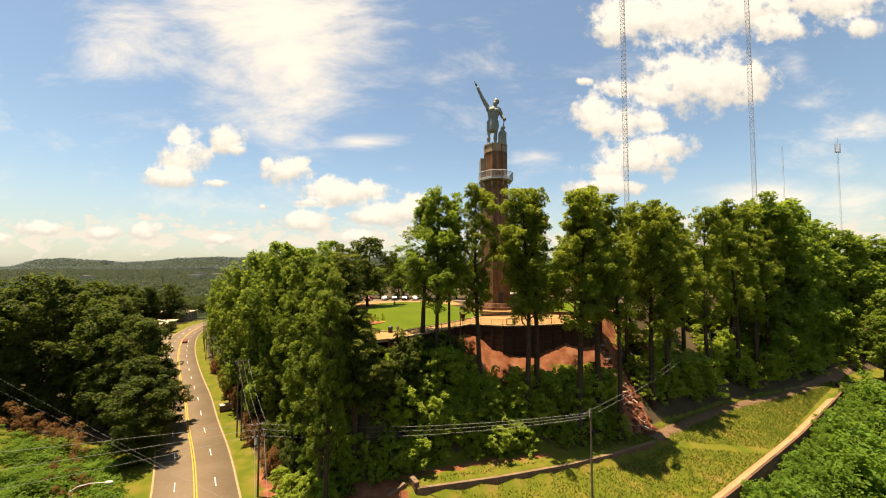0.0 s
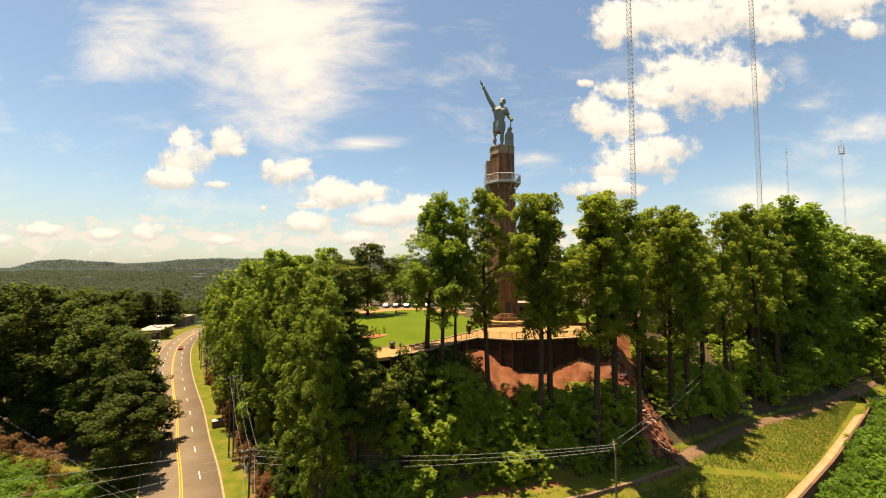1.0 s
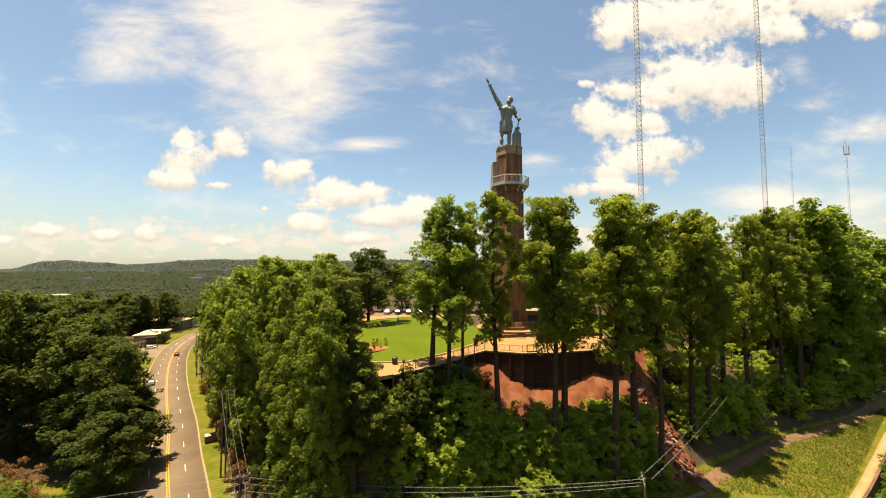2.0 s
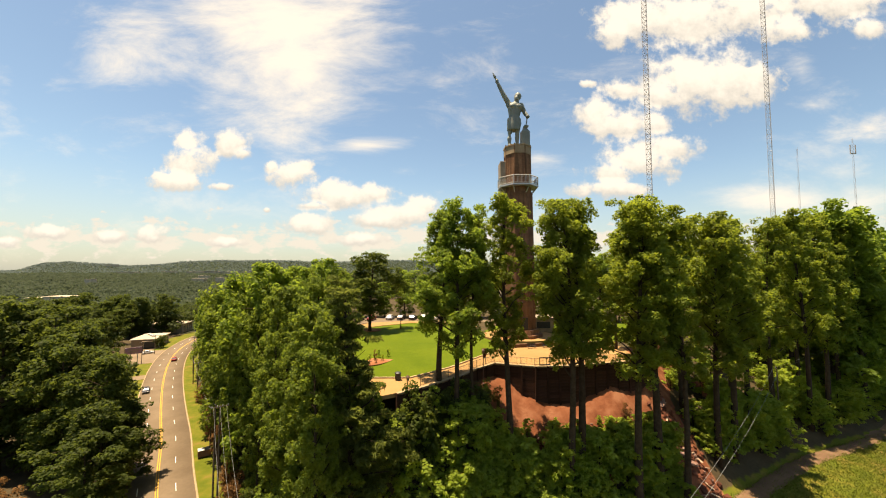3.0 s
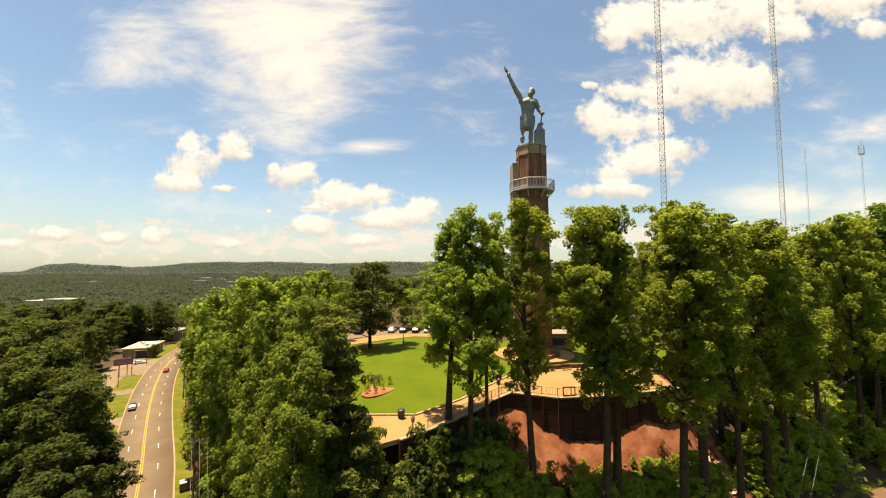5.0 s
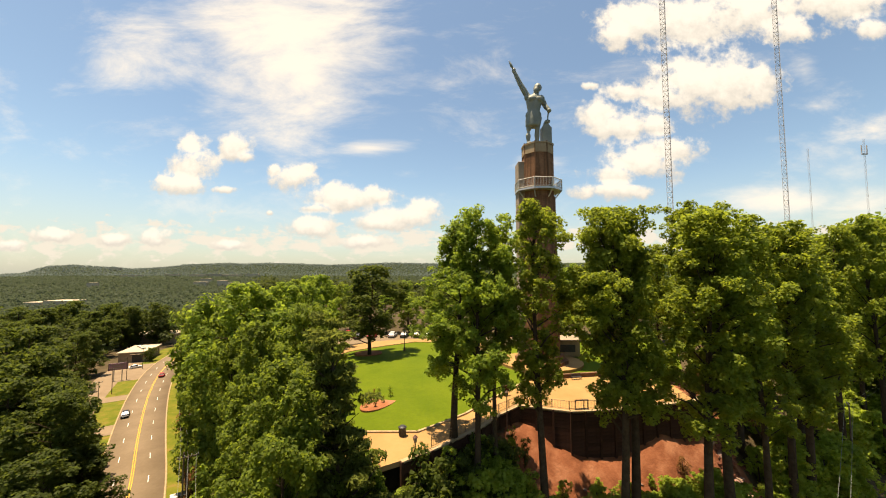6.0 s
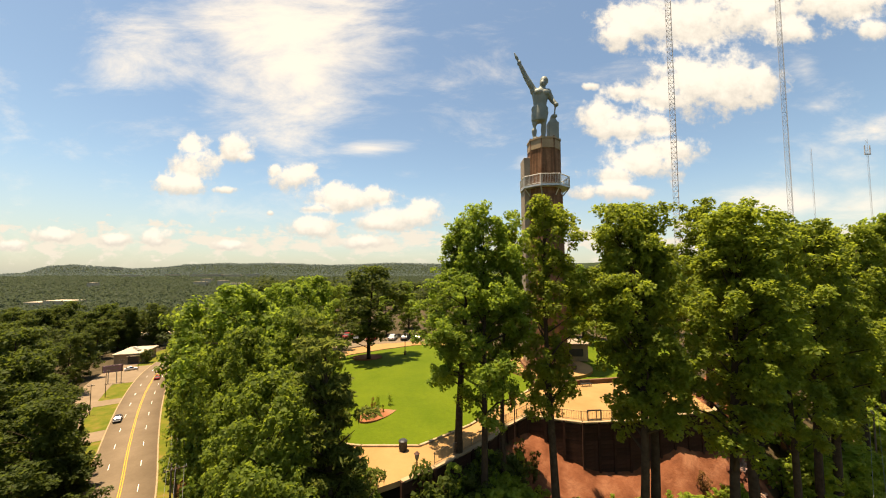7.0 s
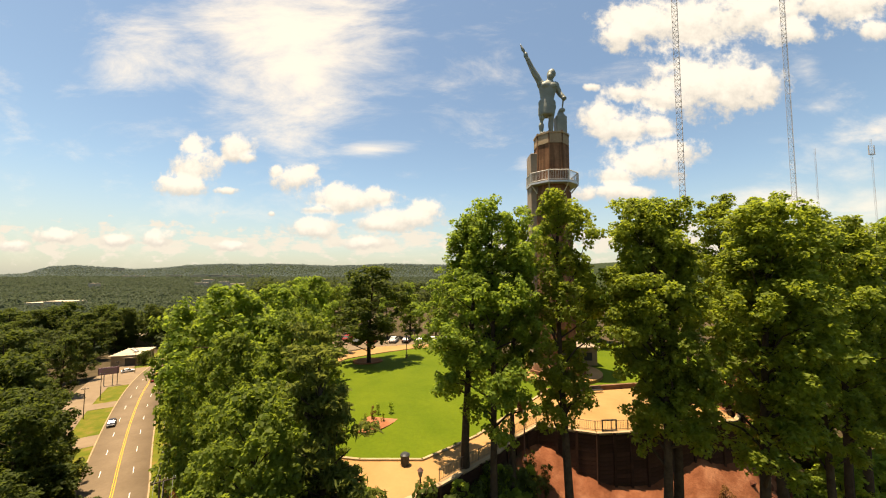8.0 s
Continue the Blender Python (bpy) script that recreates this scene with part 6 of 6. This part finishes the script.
LOTGREY = material("forecourt_concrete", [(0.155, 0.112, 0.07), (0.21, 0.155, 0.10)], 0.2, 0.9, 0.004, 15, fine=0.12)
sheet("forecourt", offset_poly(124, 206, -12.0, -20.5), 0.05, 0.3, LOTGREY, "pale concrete forecourt beside the road", "forecourt")
for y0, y1 in ((121, 127), (146, 151), (168, 192)):
    sheet("driveway", offset_poly(y0, y1, -5.85, -12.2, 4), 0.056, 0.3, LOTGREY, "pale concrete driveway to the forecourt", "driveway")
BRICKTAN = material("tan_block_wall", [(0.24, 0.18, 0.11), (0.32, 0.25, 0.16)], 0.5, 0.9, 0.003, 12, fine=0.12)
ROOFPALE = material("pale_flat_roof", [(0.36, 0.29, 0.20), (0.46, 0.38, 0.28)], 0.15, 0.85, fine=0.12)


def flat_building(x, y, z, turn, w, d, h, label, piers=7, door=True):
    """Origin at the front corner by the road; the front faces the camera's side."""
    t = thing("roadside_building", label, "building", Matrix.LocRotScale((x, y, z), Euler((0, 0, turn)), None))
    for cx, cy, sx, sy in ((-w / 2, 0.15, w, 0.3), (-w / 2, d - 0.15, w, 0.3), (-0.15, d / 2, 0.3, d - 0.62), (-w + 0.15, d / 2, 0.3, d - 0.62)):
        part("wall", box(bmesh.new(), cx, cy, h / 2 - 0.3, sx, sy, h + 0.6), BRICKTAN, t)
    r = part("roof", box(bmesh.new(), -w / 2, d / 2, h + 0.25, w + 1.4, d + 1.4, 0.45, bevel=0.05), ROOFPALE, t, "pale flat roof")
    for k in range(3):
        part("roof_unit", box(bmesh.new(), -w * (0.3 + 0.2 * k), d * (0.35 + 0.2 * k), h + 0.8, 1.6, 1.3, 0.9, bevel=0.05), STEEL, r)
    for k in range(piers):
        part("pier", box(bmesh.new(), 0.12, d * (k + 0.5) / piers, h / 2, 0.3, 0.4, h), ROOFPALE, t)
        if k < piers - 1:
            part("window", box(bmesh.new(), 0.02, d * (k + 1.0) / piers, h * 0.5, 0.08, d / piers - 1.0, h * 0.5), GLASS, t, "dark window")
    if door:
        # the wall is closed here; black paint stands for the shaded garage inside
        part("garage_shade", box(bmesh.new(), -w * 0.28, -0.02, h * 0.4, w * 0.42, 0.08, h * 0.75), BLACK, t, "black panel painted as the shade inside an open garage")
        part("canopy", box(bmesh.new(), -w * 0.28, -0.7, h * 0.86, w * 0.5, 1.4, 0.15), SHAFT, t)
    return t


flat_building(-148.8, 192.6, 0, 0.36, 10.2, 17, 4.4, "tan block building with a pale flat roof beside the road")
flat_building(-171, 240, ground_z(-171, 240) + 0.3, 0.2, 23, 13, 5.0, "low pale commercial building beyond the trees", 6, False)


def pole_sign(x, y):
    t = thing("roadside_sign", "large dull purple sign on two posts", "sign", Matrix.LocRotScale((x, y, 0), Euler((0, 0, 0.65)), None))
    part("panel", box(bmesh.new(), 0, 0, 5.6, 5.6, 0.35, 2.5, bevel=0.03), SIGNP, t)
    part("border", box(bmesh.new(), 0, 0.02, 5.6, 5.9, 0.25, 2.8, bevel=0.03), LAMPBROWN, t)
    for q in (-1.2, 1.2):
        part("post", tube(bmesh.new(), [(q, 0, -0.3), (q, 0, 4.3)], 0.16, 8), STEEL, t)
    for k, w in enumerate((4.6, 3.2)):
        part("text_bar", box(bmesh.new(), 0, -0.19, 6.0 - k * 0.9, w * 0.8, 0.03, 0.35), SHAFT, t)


SIGNP = material("sign_face", [(0.24, 0.12, 0.16), (0.30, 0.17, 0.21)], 0.6, 0.5, fine=0.1)
pole_sign(-134, 163)
for x, y, h in ((-112, 133, 9), (-122, 148, 9), (-131, 163.5, 9), (-139, 180, 9)):
    pole(x, y, 0, h, [(h - 0.4, 1.6)], "thin wooden pole beside the forecourt", 0.12, ALONG)
t = thing("sign_board", "low dark sign board on the grass verge", "sign", Matrix.LocRotScale((-103.6, 118.8, 0), Euler((0, 0, ALONG + 1.5)), None))
part("panel", box(bmesh.new(), 0, 0, 1.1, 3.2, 0.25, 1.1), LAMPBROWN, t)
for q in (-1.2, 1.2):
    part("post", box(bmesh.new(), q, 0, 0.5, 0.14, 0.14, 1.2), LAMPBROWN, t)
car(-117, 131, 0.06, 0.4, CARDARK, "dark car parked on the forecourt")
car(-143, 181, 0.06, 0.9, CARWHITE, "white car parked on the forecourt")


def far_building(x, y, w, d, h, label="pale flat roofed building far in the valley", lift=10.0):
    z = ground_z(x, y)
    t = thing("distant_building", label, "building", Matrix.Translation((x, y, z)), group="distant buildings")
    part("wall", box(bmesh.new(), 0, 0, (h + lift) / 2, w, d, h + lift), ROOFPALE, t)
    part("roof", box(bmesh.new(), 0, 0, h + lift + 0.3, w + 1, d + 1, 0.6), ROOFPALE, t)
    if h > 12:
        n = max(3, int(w / 9))
        for k in range(n):
            part("window", box(bmesh.new(), (k + 0.5) / n * w - w / 2, -d / 2 - 0.05, lift + h * 0.55, w / n * 0.6, 0.2, h * 0.35), GLASS, t)


far_building(-905, 850, 62, 40, 9, "long white flat roofed building among the trees", 7)
far_building(-962, 848, 38, 36, 7, "long white flat roofed building among the trees", 7)
for x, y, w, h in ((-2160, 3060, 150, 10), (-2010, 3040, 120, 14), (-1880, 3080, 170, 9), (-1690, 3060, 110, 12), (-2420, 3100, 130, 8), (-2740, 3050, 190, 8), (-3290, 3480, 120, 10), (-1180, 1700, 60, 8), (-1090, 1720, 40, 11), (-980, 1640, 70, 8), (-1360, 2000, 60, 7), (-1500, 1500, 30, 9), (-620, 1500, 45, 8), (-300, 1300, 40, 9)):
    far_building(x, y, w, 24, h, lift=14)


# ---- rubble in the clay run ----
def clay_rubble():
    t = thing("rubble_heap", "heap of dark red clay rubble and pale broken boards", "rubble", Matrix.Translation((36.3, 72, ground_z(36.3, 72))))
    rng = random.Random(12)
    rocks = []
    for k in range(5):
        bm = bmesh.new()
        bmesh.ops.create_icosphere(bm, subdivisions=1, radius=0.5)
        for v in bm.verts:
            v.co *= rng.uniform(0.7, 1.25)
            v.co.z *= 0.65
        rocks.append(mesh_of("lump", bm))
    board = mesh_of("board", box(bmesh.new(), 0, 0, 0, 1.7, 0.24, 0.06))
    zt = ground_z(36.3, 72)
    for i in range(150):
        y = 66.5 + 13 * rng.random()
        x = 36.3 - 0.2 * (y - 72) + rng.gauss(0, 1.7)
        s = rng.uniform(0.4, 1.3)
        part("lump", rocks[i % 5], REDROCK, t, at=Matrix.LocRotScale((x - 36.3, y - 72, ground_z(x, y) - zt + 0.1 * s), Euler((rng.random(), rng.random(), rng.random() * 6.28)), (s, s, s)))
    for i in range(16):
        y = 67 + 8 * rng.random()
        x = 36.3 - 0.2 * (y - 72) + rng.gauss(0, 1.2)
        part("board", board, OLDBOARD, t, at=Matrix.LocRotScale((x - 36.3, y - 72, ground_z(x, y) - zt + 0.35), Euler((rng.gauss(0, 0.3), rng.gauss(0, 0.4), rng.random() * 6.28)), None))


REDROCK = material("red_clay_rubble", [(0.085, 0.030, 0.018), (0.15, 0.058, 0.034)], 1.0, 0.95, 0.05, 6, by_object=0.3, fine=0.2)
OLDBOARD = material("weathered_board", [(0.28, 0.19, 0.13), (0.40, 0.29, 0.20)], 1.5, 0.9, 0.01, 12, by_object=0.3)
clay_rubble()
